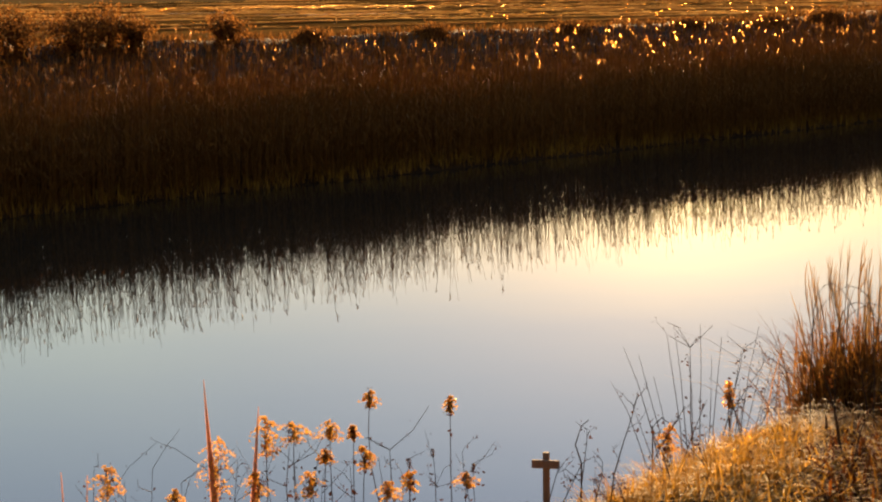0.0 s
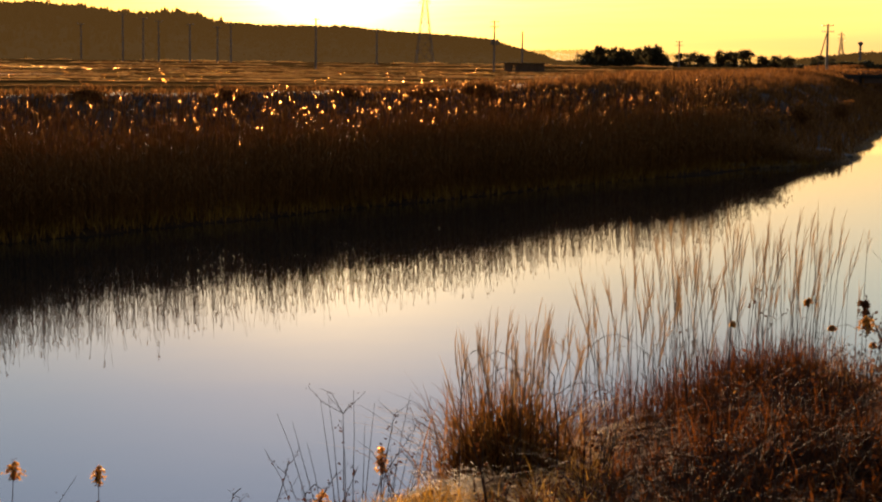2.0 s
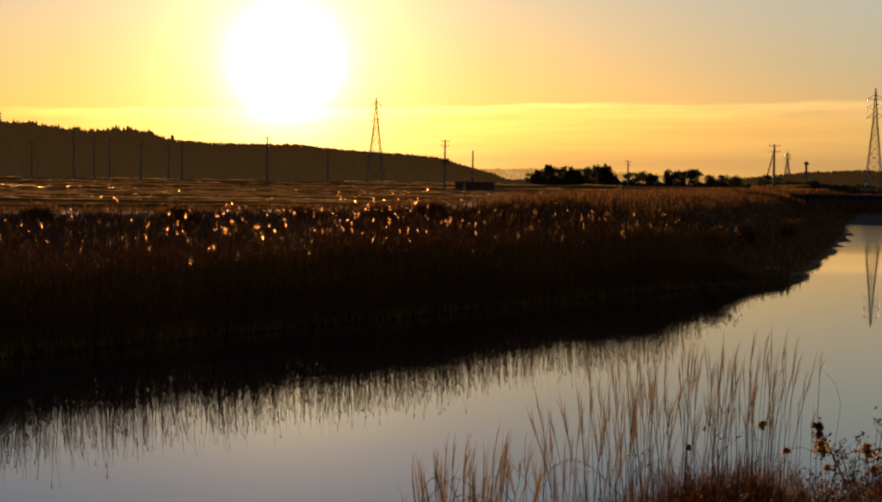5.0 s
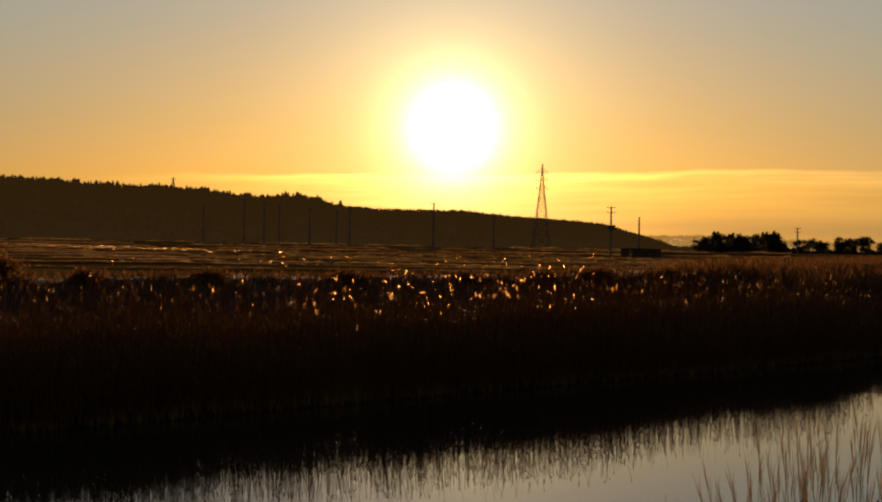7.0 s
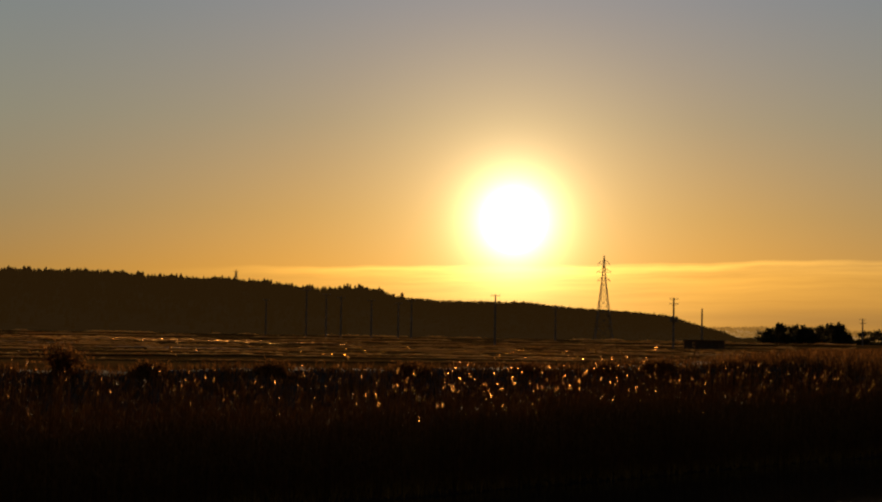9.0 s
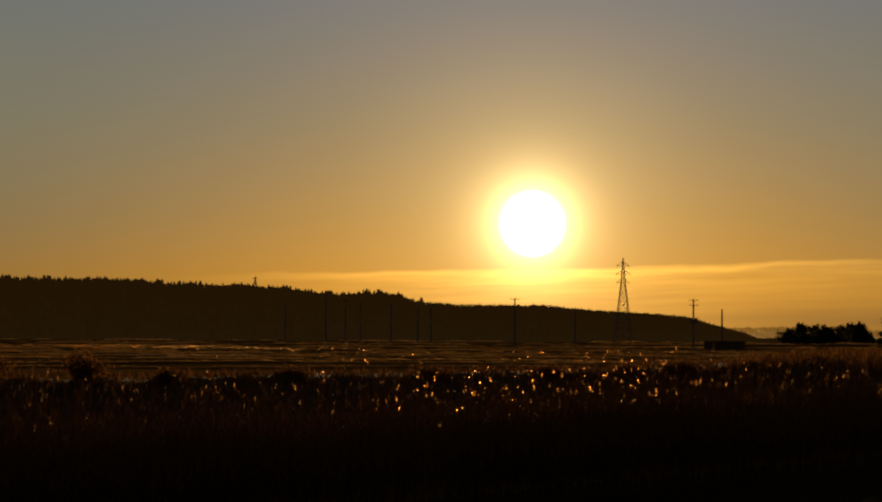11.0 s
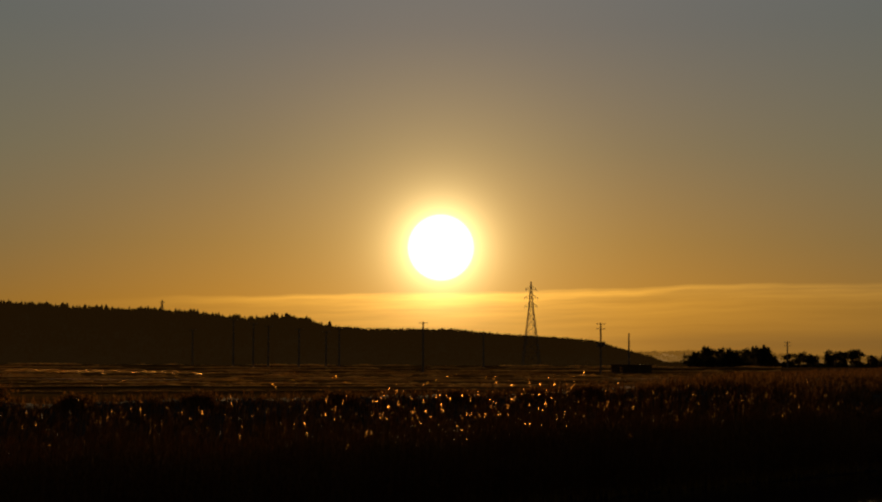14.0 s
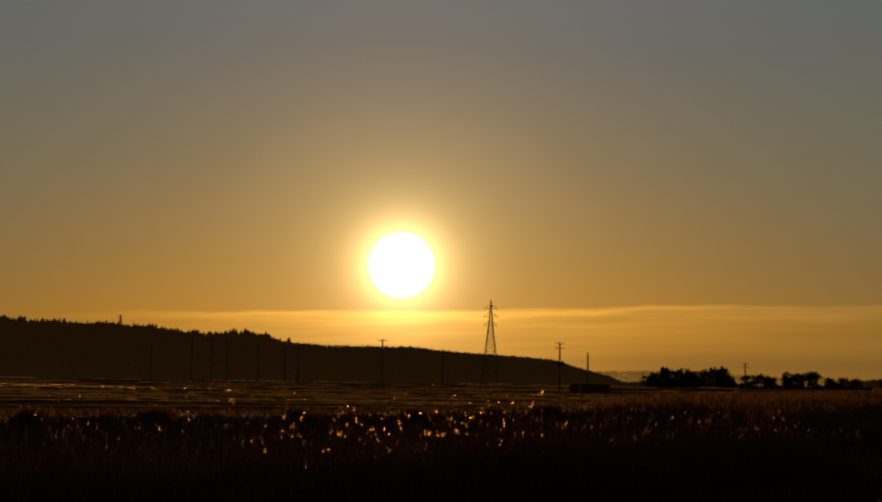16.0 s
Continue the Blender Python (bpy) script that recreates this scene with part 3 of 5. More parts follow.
def low_woods(name, a0, a1, d, lo, hi, n, label):
    a = rng.uniform(a0, a1, n)
    dd = d + rng.uniform(-12, 12, n)
    x, y = dd * np.sin(np.radians(a)), dd * np.cos(np.radians(a))
    top = lo + (hi - lo) * (0.5 + 0.5 * np.sin(a * 6.1) * np.sin(a * 2.3 + 1))
    z = ground_height(x, y) + rng.uniform(0, 1, n) * np.maximum(top * d / 57.3 + 1.2, 0.8)
    tagged(link_mesh(name, *flakes(np.stack([x, y, z], 1), 0.75), NEEDLE), label, "woods", kind="stuff")


low_woods("thicket", 20.8, 28, 452, 0.34, 0.46, 11000, "dark thicket below the conifers")
low_woods("thicket", 16.4, 21.2, 475, 0.0, 0.08, 5000, "low dark scrub on the levels beyond the bridge")
low_woods("thicket", 9.0, 11.9, 700, 0.02, 0.2, 2600, "dark undergrowth below the grove")
low_woods("thicket", 11.6, 20.5, 720, -0.05, 0.10, 4000, "low dark thicket along the field's edge")


# ---- fields ----
def field_ridge(a0, d0, a1, d1, width, tall, per_metre, gap, tuft):
    """A low earth bund between paddies; returns the ragged fringe of dry grass along its top."""
    x0, y0 = polar(a0, d0)
    x1, y1 = polar(a1, d1)
    k = 60
    t = np.linspace(0, 1, k)
    bend = 0.5 * np.sin(t * 23 + d0)
    x, y = x0 + (x1 - x0) * t, y0 + (y1 - y0) * t + bend
    z = ground_height(x, y)
    hump = tall * (1 + 0.35 * np.sin(t * 57 + d0) * np.sin(t * 131))
    v = np.concatenate([np.stack([x, y - width, z - 0.1], 1), np.stack([x, y - width * 0.35, z + hump], 1), np.stack([x, y + width * 0.35, z + hump], 1), np.stack([x, y + width, z - 0.1], 1)])
    f = [[r * k + i, r * k + i + 1, (r + 1) * k + i + 1, (r + 1) * k + i] for r in range(3) for i in range(k - 1)]
    tagged(link_mesh("field_ridge", v, f, FIELD), "low grassy earth ridge between bare paddies", "field ridge", kind="structure")
    n = int(math.hypot(x1 - x0, y1 - y0) * per_metre)
    out = []
    for layer in range(2):
        u = np.linspace(0, 1, n)
        grown = np.clip(np.sin(u * 19 + d0) * np.sin(u * 47 + d1) + 0.3 * np.sin(u * 211 + d0) - gap, 0, 0.5) * 2
        h = 0.02 + tuft * grown * rng.uniform(0.5, 1.3, n)
        bx, by = x0 + (x1 - x0) * u, y0 + (y1 - y0) * u + np.interp(u, t, bend) + (0.3 * layer - 0.15) * width
        base = np.stack([bx, by, ground_height(bx, by) + np.interp(u, t, hump) - 0.04], 1)
        top = base + np.stack([rng.normal(0, 0.03, n), np.zeros(n), h + 0.04], 1)
        k2 = np.arange(n - 1)
        out.append((np.concatenate([base, top]), np.stack([k2, k2 + 1, k2 + 1 + n, k2 + n], -1)))
    return joined(*out)


bunds = []
for k in range(13):
    d0 = 121 * 1.10 ** k
    bunds.append(field_ridge(-27, d0 * (1.07 + 0.06 * math.sin(k * 2.3)), 15 if k % 3 else 6, d0 * (0.98 + 0.06 * math.sin(k * 1.7)), 0.4, 0.08, 4, -0.8 if k % 2 else -0.25, 0.05 + 0.0004 * d0))
for d0, gap in ((384, -0.9), (396, -0.3), (425, -0.6), (470, -0.2)):
    bunds.append(field_ridge(-27, d0 * 1.01, 12, d0, 0.7, 0.25, 3, gap, 0.28))
for k in range(6):
    bunds.append(field_ridge(-26 + 2.6 * k, 378, -19 + 3.1 * k, 290 - 6 * k, 0.5, 0.2, 3, -0.6, 0.2))
tagged(link_mesh("ridge_grass", *joined(*bunds), FROST), "pale dry grass standing along the field ridges", "grass", kind="stuff")


def wet_paddy(az, d, half, deep):
    x, y = polar(az, d)
    k = 24
    v = [(x + half * math.cos(i * 6.283 / k) * (1 + 0.15 * math.sin(i * 2.7 + d)), y + deep * math.sin(i * 6.283 / k), ground_at(x, y) + 0.16) for i in range(k)]
    tagged(link_mesh("wet_paddy", v, [list(range(k))], GLINT), "shallow standing water in a bare paddy", "puddle", kind="structure")


for az, d, half, deep in ((-10, 181, 9, 0.6), (-15, 235, 10, 0.8), (8, 215, 6, 0.6), (-18, 192, 6, 0.6), (-12, 300, 12, 1.2)):
    wet_paddy(az, d, half, deep)
fx, fd = rng.uniform(-24, 15, 500), rng.uniform(140, 330, 500)
grass_patch("field_tufts", fd * np.sin(np.radians(fx)), fd * np.cos(np.radians(fx)), 0.12, 0.36, 0.06, STRAW, "scattered tufts of dry grass on the fields")
hx, hd = rng.uniform(10.3, 19.0, 2600), rng.uniform(236, 250, 2600)
grass_patch("low_hedge", hd * np.sin(np.radians(hx)), hd * np.cos(np.radians(hx)), 0.6, 1.3, 0.16, SCRUB, "low dark hedge across the field")


hx, hd = rng.uniform(16.2, 22.5, 7000), rng.uniform(290, 455, 7000)
grass_patch("road_verge", hd * np.sin(np.radians(hx)), hd * np.cos(np.radians(hx)), 0.5, 1.2, 0.2, SCRUB, "dark rough verge beside the road bridge")


# ---- poles, pylons, shed ----
def utility_pole(az, d, top_el, arms=1, box_el=None, lean=0.0, label="slender concrete utility pole with a crossarm by the field road"):
    x, y = polar(az, d)
    z = ground_at(x, y)
    tall = level(top_el, d) - z
    p = empty("utility_pole", pose(x, y, z, 0, lean, rng.uniform(-25, 25)), label, "utility pole", "poles along the fields")
    link_mesh("shaft", *tubes(np.array([[(0, 0, -0.3), (0, 0, tall * 0.5), (0, 0, tall)]]), np.array([[0.24, 0.21, 0.15]]), 10), CONCRETE, p)
    for k in range(arms):
        h = tall - 0.35 - 1.0 * k
        bm = box(bmesh.new(), -0.95, -0.16, h, 0.95, -0.05, h + 0.11, 0.01)
        part("crossarm", bm, STEEL, p)
        for u in (-0.85, 0.0, 0.85):
            link_mesh("insulator", *tubes(np.array([[(u, -0.1, h + 0.1), (u, -0.1, h + 0.2), (u, -0.1, h + 0.3)]]), np.array([[0.05, 0.08, 0.04]]), 6), WHITE, p)
    if box_el is not None:
        h = level(box_el, d) - z
        bm = bmesh.new()
        for u in (-0.5, 0.5):
            bmesh.ops.create_cone(bm, cap_ends=True, segments=12, radius1=0.33, radius2=0.33, depth=0.95, matrix=Matrix.Translation((u, -0.3, h)))
        box(bm, -0.95, -0.62, h - 0.6, 0.95, 0.0, h - 0.5)
        part("transformer", bm, STEEL, p, "grey pole-mounted transformers")


for az, d, el in ((-7.2, 470, 1.12), (-5.88, 418, 1.46), (-5.23, 420, 1.33), (-4.74, 424, 1.25), (-3.74, 428, 1.16), (-2.85, 436, 1.08), (-2.42, 432, 1.17), (0.34, 360, 1.4), (2.33, 440, 1.02)):
    utility_pole(az, d, el, 1)
utility_pole(6.18, 362, 1.38, 2, 0.69, label="utility pole with transformers beside the tin shed")
utility_pole(7.1, 392, 1.04, 0, label="bare concrete pole behind the tin shed")
utility_pole(12.2, 500, 0.78, 2, label="utility pole with double crossarms before the trees")
utility_pole(16.9, 300, 1.36, 2, label="utility pole with crossarms and a leaning stay near the bridge")
x, y = polar(16.55, 300)
bx, by = polar(16.87, 300)
stay = empty("stay_pole", pose(x, y, ground_at(x, y)), "slanting wooden stay propping the utility pole", "stay pole")
link_mesh("shaft", *tubes(np.array([[(0, 0, -0.2), ((bx - x) * 0.5, (by - y) * 0.5, 3.4), (bx - x, by - y, 6.8)]]), np.array([[0.12, 0.11, 0.10]]), 8), BARK, stay)


def pylon(az, d, top_el, base, arms, label, base_z=None, scale=1.0):
    x, y = polar(az, d)
    z = ground_at(x, y) if base_z is None else base_z
    tall = level(top_el, d) - z
    p = empty("pylon", pose(x, y, z, 0, 0, -az + 8), label, "pylon", "power line pylons")
    r = 0.10 * scale

    def half(h):
        u = h / tall
        return base / 2 * (1 - u / 0.70 * 0.76) if u < 0.70 else base / 2 * 0.24 * (1.0 - (u - 0.70) / 0.30 * 0.9)

    corner = ((-1, -1), (1, -1), (1, 1), (-1, 1))
    for cx, cy in corner:
        rows = []
        hs = [0, 0.35 * tall, 0.70 * tall, tall]
        for a, b in zip(hs, hs[1:]):
            rows.append(((cx * half(a), cy * half(a), a), (cx * half(b), cy * half(b), b), r))
        link_mesh("leg", *beams(rows), STEEL, p)
    rows = []
    h, k = 0.0, 0
    while h < tall * 0.95:
        up = min(h + max(half(h) * 1.5, 0.055 * tall), tall * 0.97)
        for i in range(4):
            (ax, ay), (bx, by) = corner[i], corner[(i + 1) % 4]
            rows.append(((ax * half(h), ay * half(h), h), (bx * half(up), by * half(up), up), r * 0.5))
            rows.append(((bx * half(h), by * half(h), h), (ax * half(up), ay * half(up), up), r * 0.5))
            rows.append(((ax * half(up), ay * half(up), up), (bx * half(up), by * half(up), up), r * 0.5))
        h = up
    link_mesh("bracing", *beams(rows), STEEL, p)
    for u, reach in arms:
        h = u * tall
        for sx in (-1, 1):
            rows = []
            for sy in (-1, 1):
                rows.append(((sx * half(h), sy * half(h), h), (sx * reach, 0, h + 0.2), r * 0.6))
                rows.append(((sx * half(h), sy * half(h), h + 0.045 * tall), (sx * reach, 0, h + 0.25), r * 0.6))
            link_mesh("crossarm", *beams(rows), STEEL, p)
            link_mesh("insulator", *tubes(np.array([[(sx * reach, 0, h + 0.2), (sx * reach, 0, h - 0.5), (sx * reach, 0, h - 1.0)]]), np.array([[0.07, 0.1, 0.05]]), 6), WHITE, p)


pylon(20.05, 440, 3.17, 4.4, ((0.894, 1.9), (0.813, 2.15), (0.726, 2.0)), "tall steel lattice pylon beyond the bridge", scale=0.8)
pylon(3.9, 900, 2.73, 9.0, ((0.90, 3.0), (0.80, 3.6), (0.70, 3.2)), "distant steel lattice pylon before the hill", scale=1.5)
pylon(17.33, 1000, 1.12, 4.6, ((0.9, 1.6), (0.78, 1.8)), "small far pylon over the trees", scale=1.6)
pylon(-8.2, 1340, 2.05, 4.0, ((0.85, 1.8),), "tiny lattice mast on the hill's crest", base_z=41.0, scale=2.0)
x, y = polar(17.93, 800)
mast = empty("water_tower", pose(x, y, ground_at(x, y)), "slender far tower with a round top", "tower")
link_mesh("shaft", *tubes(np.array([[(0, 0, -0.3), (0, 0, 6), (0, 0, 11.5)]]), np.array([[0.6, 0.5, 0.5]]), 10), CONCRETE, mast)
link_mesh("tank", *tubes(np.array([[(0, 0, 10.2), (0, 0, 10.6), (0, 0, 11.6), (0, 0, 12.0)]]), np.array([[0.4, 1.1, 1.1, 0.3]]), 12), CONCRETE, mast)


def shed():
    x, y = polar(7.18, 350)
    z = ground_at(x, y)
    s = empty("shed", pose(x, y, z, 0, 0, -7.2), "long low tin shed with one bright window hole", "shed")
    half, deep, tall = 4.0, 1.6, 1.75
    for name, a in (("front_wall", (-half, -deep, 0, -2.3, -deep + 0.1, tall)), ("front_wall", (-1.8, -deep, 0, half, -deep + 0.1, tall)), ("front_wall", (-2.3, -deep, 0, -1.8, -deep + 0.1, 0.45)),
                    ("front_wall", (-2.3, -deep, 1.45, -1.8, -deep + 0.1, tall)), ("back_wall", (-half, deep - 0.1, 0, -2.45, deep, tall)), ("back_wall", (-1.7, deep - 0.1, 0, half, deep, tall)),
                    ("side_wall", (-half, -deep + 0.1, 0, -half + 0.1, deep - 0.1, tall)), ("side_wall", (half - 0.1, -deep + 0.1, 0, half, deep - 0.1, tall))):
        part(name, box(bmesh.new(), *a, 0.01), BOARD, s)
    bm = bmesh.new()
    for k in range(22):
        u = -half - 0.45 + k * 0.405
        box(bm, u, -deep - 0.5, tall + 0.02, u + 0.38, deep + 0.4, tall + 0.12 + 0.03 * (k % 2))
    part("roof", bm, IRON, s, "dark corrugated tin roof")
    for u in (-2.0, 0.0, 2.0):
        part("post", box(bmesh.new(), u - 0.06, -deep - 0.13, 0, u + 0.06, -deep - 0.01, tall, 0.01), BOARD, s)


shed()


# ---- bridge and island ----
def bridge():
    x, y = polar(21.46, 265)
    b = empty("bridge", pose(x, y, 0, 0, 0, -22), "low dark road bridge on concrete piers", "bridge")
    top, left, right = 3.92, -16.0, 62.0
    part("deck", box(bmesh.new(), left, -2.2, top - 0.55, right, 2.2, top, 0.03), ROAD, b)
    for v in (-1.8, 1.8):
        part("girder", box(bmesh.new(), left + 0.5, v - 0.2, top - 1.25, right - 0.5, v + 0.2, top - 0.56, 0.02), IRON, b)
    for v in (-2.1, 2.1):
        bm = bmesh.new()
        box(bm, left, v - 0.05, top + 0.42, right, v + 0.05, top + 0.52)
        box(bm, left, v - 0.03, top + 0.2, right, v + 0.03, top + 0.26)
        part("rail", bm, IRON, b)
        for k in range(27):
            u = left + 0.3 + k * 2.96
            part("rail_post", box(bmesh.new(), u - 0.05, v - 0.045, top + 0.004, u + 0.05, v + 0.045, top + 0.42), IRON, b)
    for u in (-0.2, 11.6, 23.4, 35.2, 47.0, 58.8):
        bm = box(bmesh.new(), u - 0.55, -1.7, -1.2, u + 0.55, 1.7, top - 1.9, 0.15)
        p = part("pier", bm, ROAD, b)
        part("pier_cap", box(bmesh.new(), u - 0.9, -2.1, top - 1.88, u + 0.9, 2.1, top - 1.27, 0.05), ROAD, p)
    part("abutment", box(bmesh.new(), left - 2.5, -2.8, -0.5, left - 0.1, 2.8, top - 0.05, 0.05), ROAD, b)


bridge()


bs, bp = rng.uniform(272, 292, 4000), rng.uniform(15, 116, 4000)
grass_patch("bank_behind_bridge_grass", *xy(bs, bp), 0.4, 1.2, 0.12, SCRUB, "dark rough grass on the bank behind the bridge")


def islet():
    x, y = polar(24.65, 246)
    k, rows = 36, ((1.0, -0.3), (0.96, 0.15), (0.8, 0.7), (0.45, 1.05), (0.02, 1.2))
    v = [(x + 10.5 * r * math.cos(a * 6.283 / k) * (1 + 0.1 * math.sin(a * 1.9)), y + 5 * r * math.sin(a * 6.283 / k) - 4.0 * r * math.cos(a * 6.283 / k), z) for r, z in rows for a in range(k)]
    f = [[r * k + a, r * k + (a + 1) % k, (r + 1) * k + (a + 1) % k, (r + 1) * k + a] for r in range(4) for a in range(k)]
    tagged(link_mesh("islet", v, f, SOIL, smooth=True), "low grassy islet in the river by the bridge", "islet", kind="structure")
    n = 2500
    a, r = rng.uniform(0, 6.283, n), rng.uniform(0, 1, n) ** 0.5
    base = np.stack([x + 10.2 * r * np.cos(a), y + 5 * r * np.sin(a) - 4 * r * np.cos(a), np.interp(r, [0, 0.45, 0.8, 1], [1.2, 1.05, 0.7, 0.0])], 1)
    tall = rng.uniform(0.3, 0.75, n)
    shift = rng.normal(0, 0.2, (n, 2))
    side = np.stack([np.ones(n), np.zeros(n), np.zeros(n)], 1)
    tagged(link_mesh("islet_grass", *ribbons(arcs(base, shift, tall, 3), side, np.array([[0.08, 0.07, 0.01]]) * np.ones((n, 1))), STRAW), "dry yellow grass on the islet", "grass", kind="stuff")


islet()


# ---- scrub and stones on the far bank ----
def bush(x, y, wide, tall, label="round brown leafless bush on the far bank", mat=None):
    z = ground_at(x, y)
    b = empty("bush", pose(x, y, z), label, "bush", "bushes on the far bank")
    n = 26
    a, r = rng.uniform(0, 6.283, n), wide * rng.uniform(0.15, 0.9, n)
    base = np.zeros((n, 3))
    base[:, :2] = rng.normal(0, 0.08 * wide, (n, 2))
    base[:, 2] = -0.1
    stems = arcs(base, np.stack([r * np.cos(a), r * np.sin(a)], 1), tall * rng.uniform(0.7, 1.05, n), 5)
    link_mesh("twig_spray", *tubes(stems, np.linspace(0.02, 0.005, 5)[None, :] * np.ones((n, 1))), TWIG, b)
    pick, at = rng.integers(0, n, 2400), rng.integers(1, 5, 2400)
    pts = stems[pick, at] + rng.normal(0, 1, (2400, 3)) * np.array([0.24 * wide, 0.24 * wide, 0.10 * tall])
    pts[:, 2] = np.maximum(pts[:, 2], 0.02)
    link_mesh("twig_mass", *flakes(pts, 0.06), mat or SCRUB, b)


def far_spot(az, inland):
    """The plan point in direction az that lies inland metres behind the far shore."""
    lo, hi = 10.0, 400.0
    for _ in range(40):
        d = (lo + hi) / 2
        s, p = sp(*polar(az, d))
        lo, hi = (d, hi) if p - np.interp(s, SHORE_S, SHORE_P) < inland else (lo, d)
    return (*polar(az, lo), lo)


for az, inland, wide, el in ((-21.6, 18, 1.6, -0.25), (-20.4, 17, 1.4, -0.15), (-18.6, 17, 1.5, -0.15), (-17.5, 17.5, 1.3, -0.05), (-16.6, 17, 0.8, -0.6), (-13.7, 18, 1.0, -0.42), (-11.0, 18, 1.0, -0.9), (-7.0, 18, 1.2, -0.8),
                             (-2.5, 18, 1.3, -0.75), (1.5, 18, 1.2, -0.8), (4.0, 17, 1.2, -0.65), (5.8, 17, 1.5, -0.5), (8.0, 18, 1.3, -0.62), (10.0, 17, 1.4, -0.52), (11.5, 16, 1.4, -0.5), (12.7, 15, 1.5, -0.40), (13.4, 15, 1.8, -0.28), (14.1, 14, 1.8, -0.27),
                             (14.9, 14, 1.7, -0.33), (15.6, 13, 1.8, -0.28), (16.3, 12, 1.8, -0.27), (17.0, 12, 2.0, -0.22), (17.6, 10, 2.0, -0.24), (18.1, 9, 2.0, -0.25), (18.45, 8, 2.0, -0.38), (18.8, 7, 2.0, -0.52), (15.0, 5, 1.2, -1.4), (16.2, 5, 1.2, -1.2), (17.4, 4, 1.3, -1.1), (13.8, 6, 1.2, -1.5), (18.2, 4, 1.4, -0.95)):
    x, y, d = far_spot(az, inland)
    bush(x, y, wide, max(level(el, d) - ground_at(x, y), 0.5))


def shore_stone(az, inland, size):
    x, y, _ = far_spot(az, inland)
    bm = bmesh.new()
    bmesh.ops.create_icosphere(bm, subdivisions=2, radius=1.0)
    for v in bm.verts:
        v.co *= 1 + 0.25 * noise.noise(v.co * 1.7 + Vector((az * 3, inland, 0)))
        v.co = Vector((v.co.x * size * 1.5, v.co.y * size, v.co.z * size * 0.45))
    me = bpy.data.meshes.new("shore_stone")
    bm.to_mesh(me)
    bm.free()
    me.materials.append(STONE)
    ob = new("shore_stone", me)
    ob.matrix_world = pose(x, y, max(ground_at(x, y), 0) + size * 0.1, 0, 0, az * 40)
    tagged(ob, "pale weathered stone at the far water's edge", "stone", "stones on the far shore")


for k in range(9):
    shore_stone(14.2 + k * 0.55 + 0.12 * math.sin(k * 3.3), 0.5 + 0.7 * (k % 3), 0.30 + 0.22 * math.sin(k * 2.1) ** 2)


# ---- near bank ----
def near_spot(az, inland):
    az = az - 0.2
    d = (NEAR_P - inland) / (ACROSS[0] * math.sin(radians(az)) + ACROSS[1] * math.cos(radians(az)))
    return (*polar(az, d), d)


def near_band(a0, a1, g0, g1, n):
    a, g = rng.uniform(a0, a1, n), rng.uniform(g0, g1, n)
    d = (NEAR_P - g) / (ACROSS[0] * np.sin(np.radians(a)) + ACROSS[1] * np.cos(np.radians(a)))
    return d * np.sin(np.radians(a)), d * np.cos(np.radians(a))


def patchy(x, y, scale, cut):
    keep = bumps(x, y, scale) + rng.normal(0, 0.35, len(x)) > cut
    return x[keep], y[keep]


grass_patch("matted_straw", *near_band(-6, 9.5, 1.0, 6.0, 15000), 0.04, 0.17, 0.009, STRAW, "matted dry yellow straw on the near bank", blades=4, spread=1.1)
grass_patch("bank_grass", *patchy(*near_band(-4, 10, 0.3, 5.0, 4600), 1.2, 0.2), 0.12, 0.34, 0.006, STRAW, "dry golden grass on the near bank", blades=4, spread=0.5)
grass_patch("russet_undergrowth", *near_band(6, 29, 0.4, 7.8, 24000), 0.05, 0.22, 0.012, RUSSET, "matted russet undergrowth on the near bank", blades=4, spread=1.0)
grass_patch("russet_weeds", *patchy(*near_band(8, 29, 0.5, 6.0, 5000), 0.7, 0.35), 0.15, 0.45, 0.009, RUSSET, "russet withered weeds on the near bank", blades=3, spread=0.55)
grass_patch("straw_wisps", *patchy(*near_band(9, 29, 0.6, 6.5, 2600), 0.6, 0.55), 0.06, 0.25, 0.006, TUSSOCK, "wisps of yellow straw among the weeds", blades=3, spread=1.0)
grass_patch("dead_stalks", *patchy(*near_band(9, 29, 0.5, 6.0, 3400), 0.8, 0.1), 0.25, 0.7, 0.005, TWIG, "thin dark dead stalks among the weeds", blades=3, spread=0.25)
grass_patch("shore_reed_grass", *near_band(-22, 10, 0.0, 0.8, 1200), 0.2, 0.5, 0.006, STRAW, "sparse dry grass at the near water's edge", blades=3, spread=0.3)


def leaf_litter(name, a0, a1, g0, g1, n, scale, cut, lift, size, mat, label):
    """Curled dead leaves caught at all heights in the weeds."""
    x, y = patchy(*near_band(a0, a1, g0, g1, n), scale, cut)
    at = np.stack([x, y, ground_height(x, y) + lift * rng.uniform(0, 1, len(x)) ** 1.6], 1)
    tagged(link_mesh(name, *flakes(at, size * np.hypot(x, y)), mat), label, "leaves", kind="stuff")


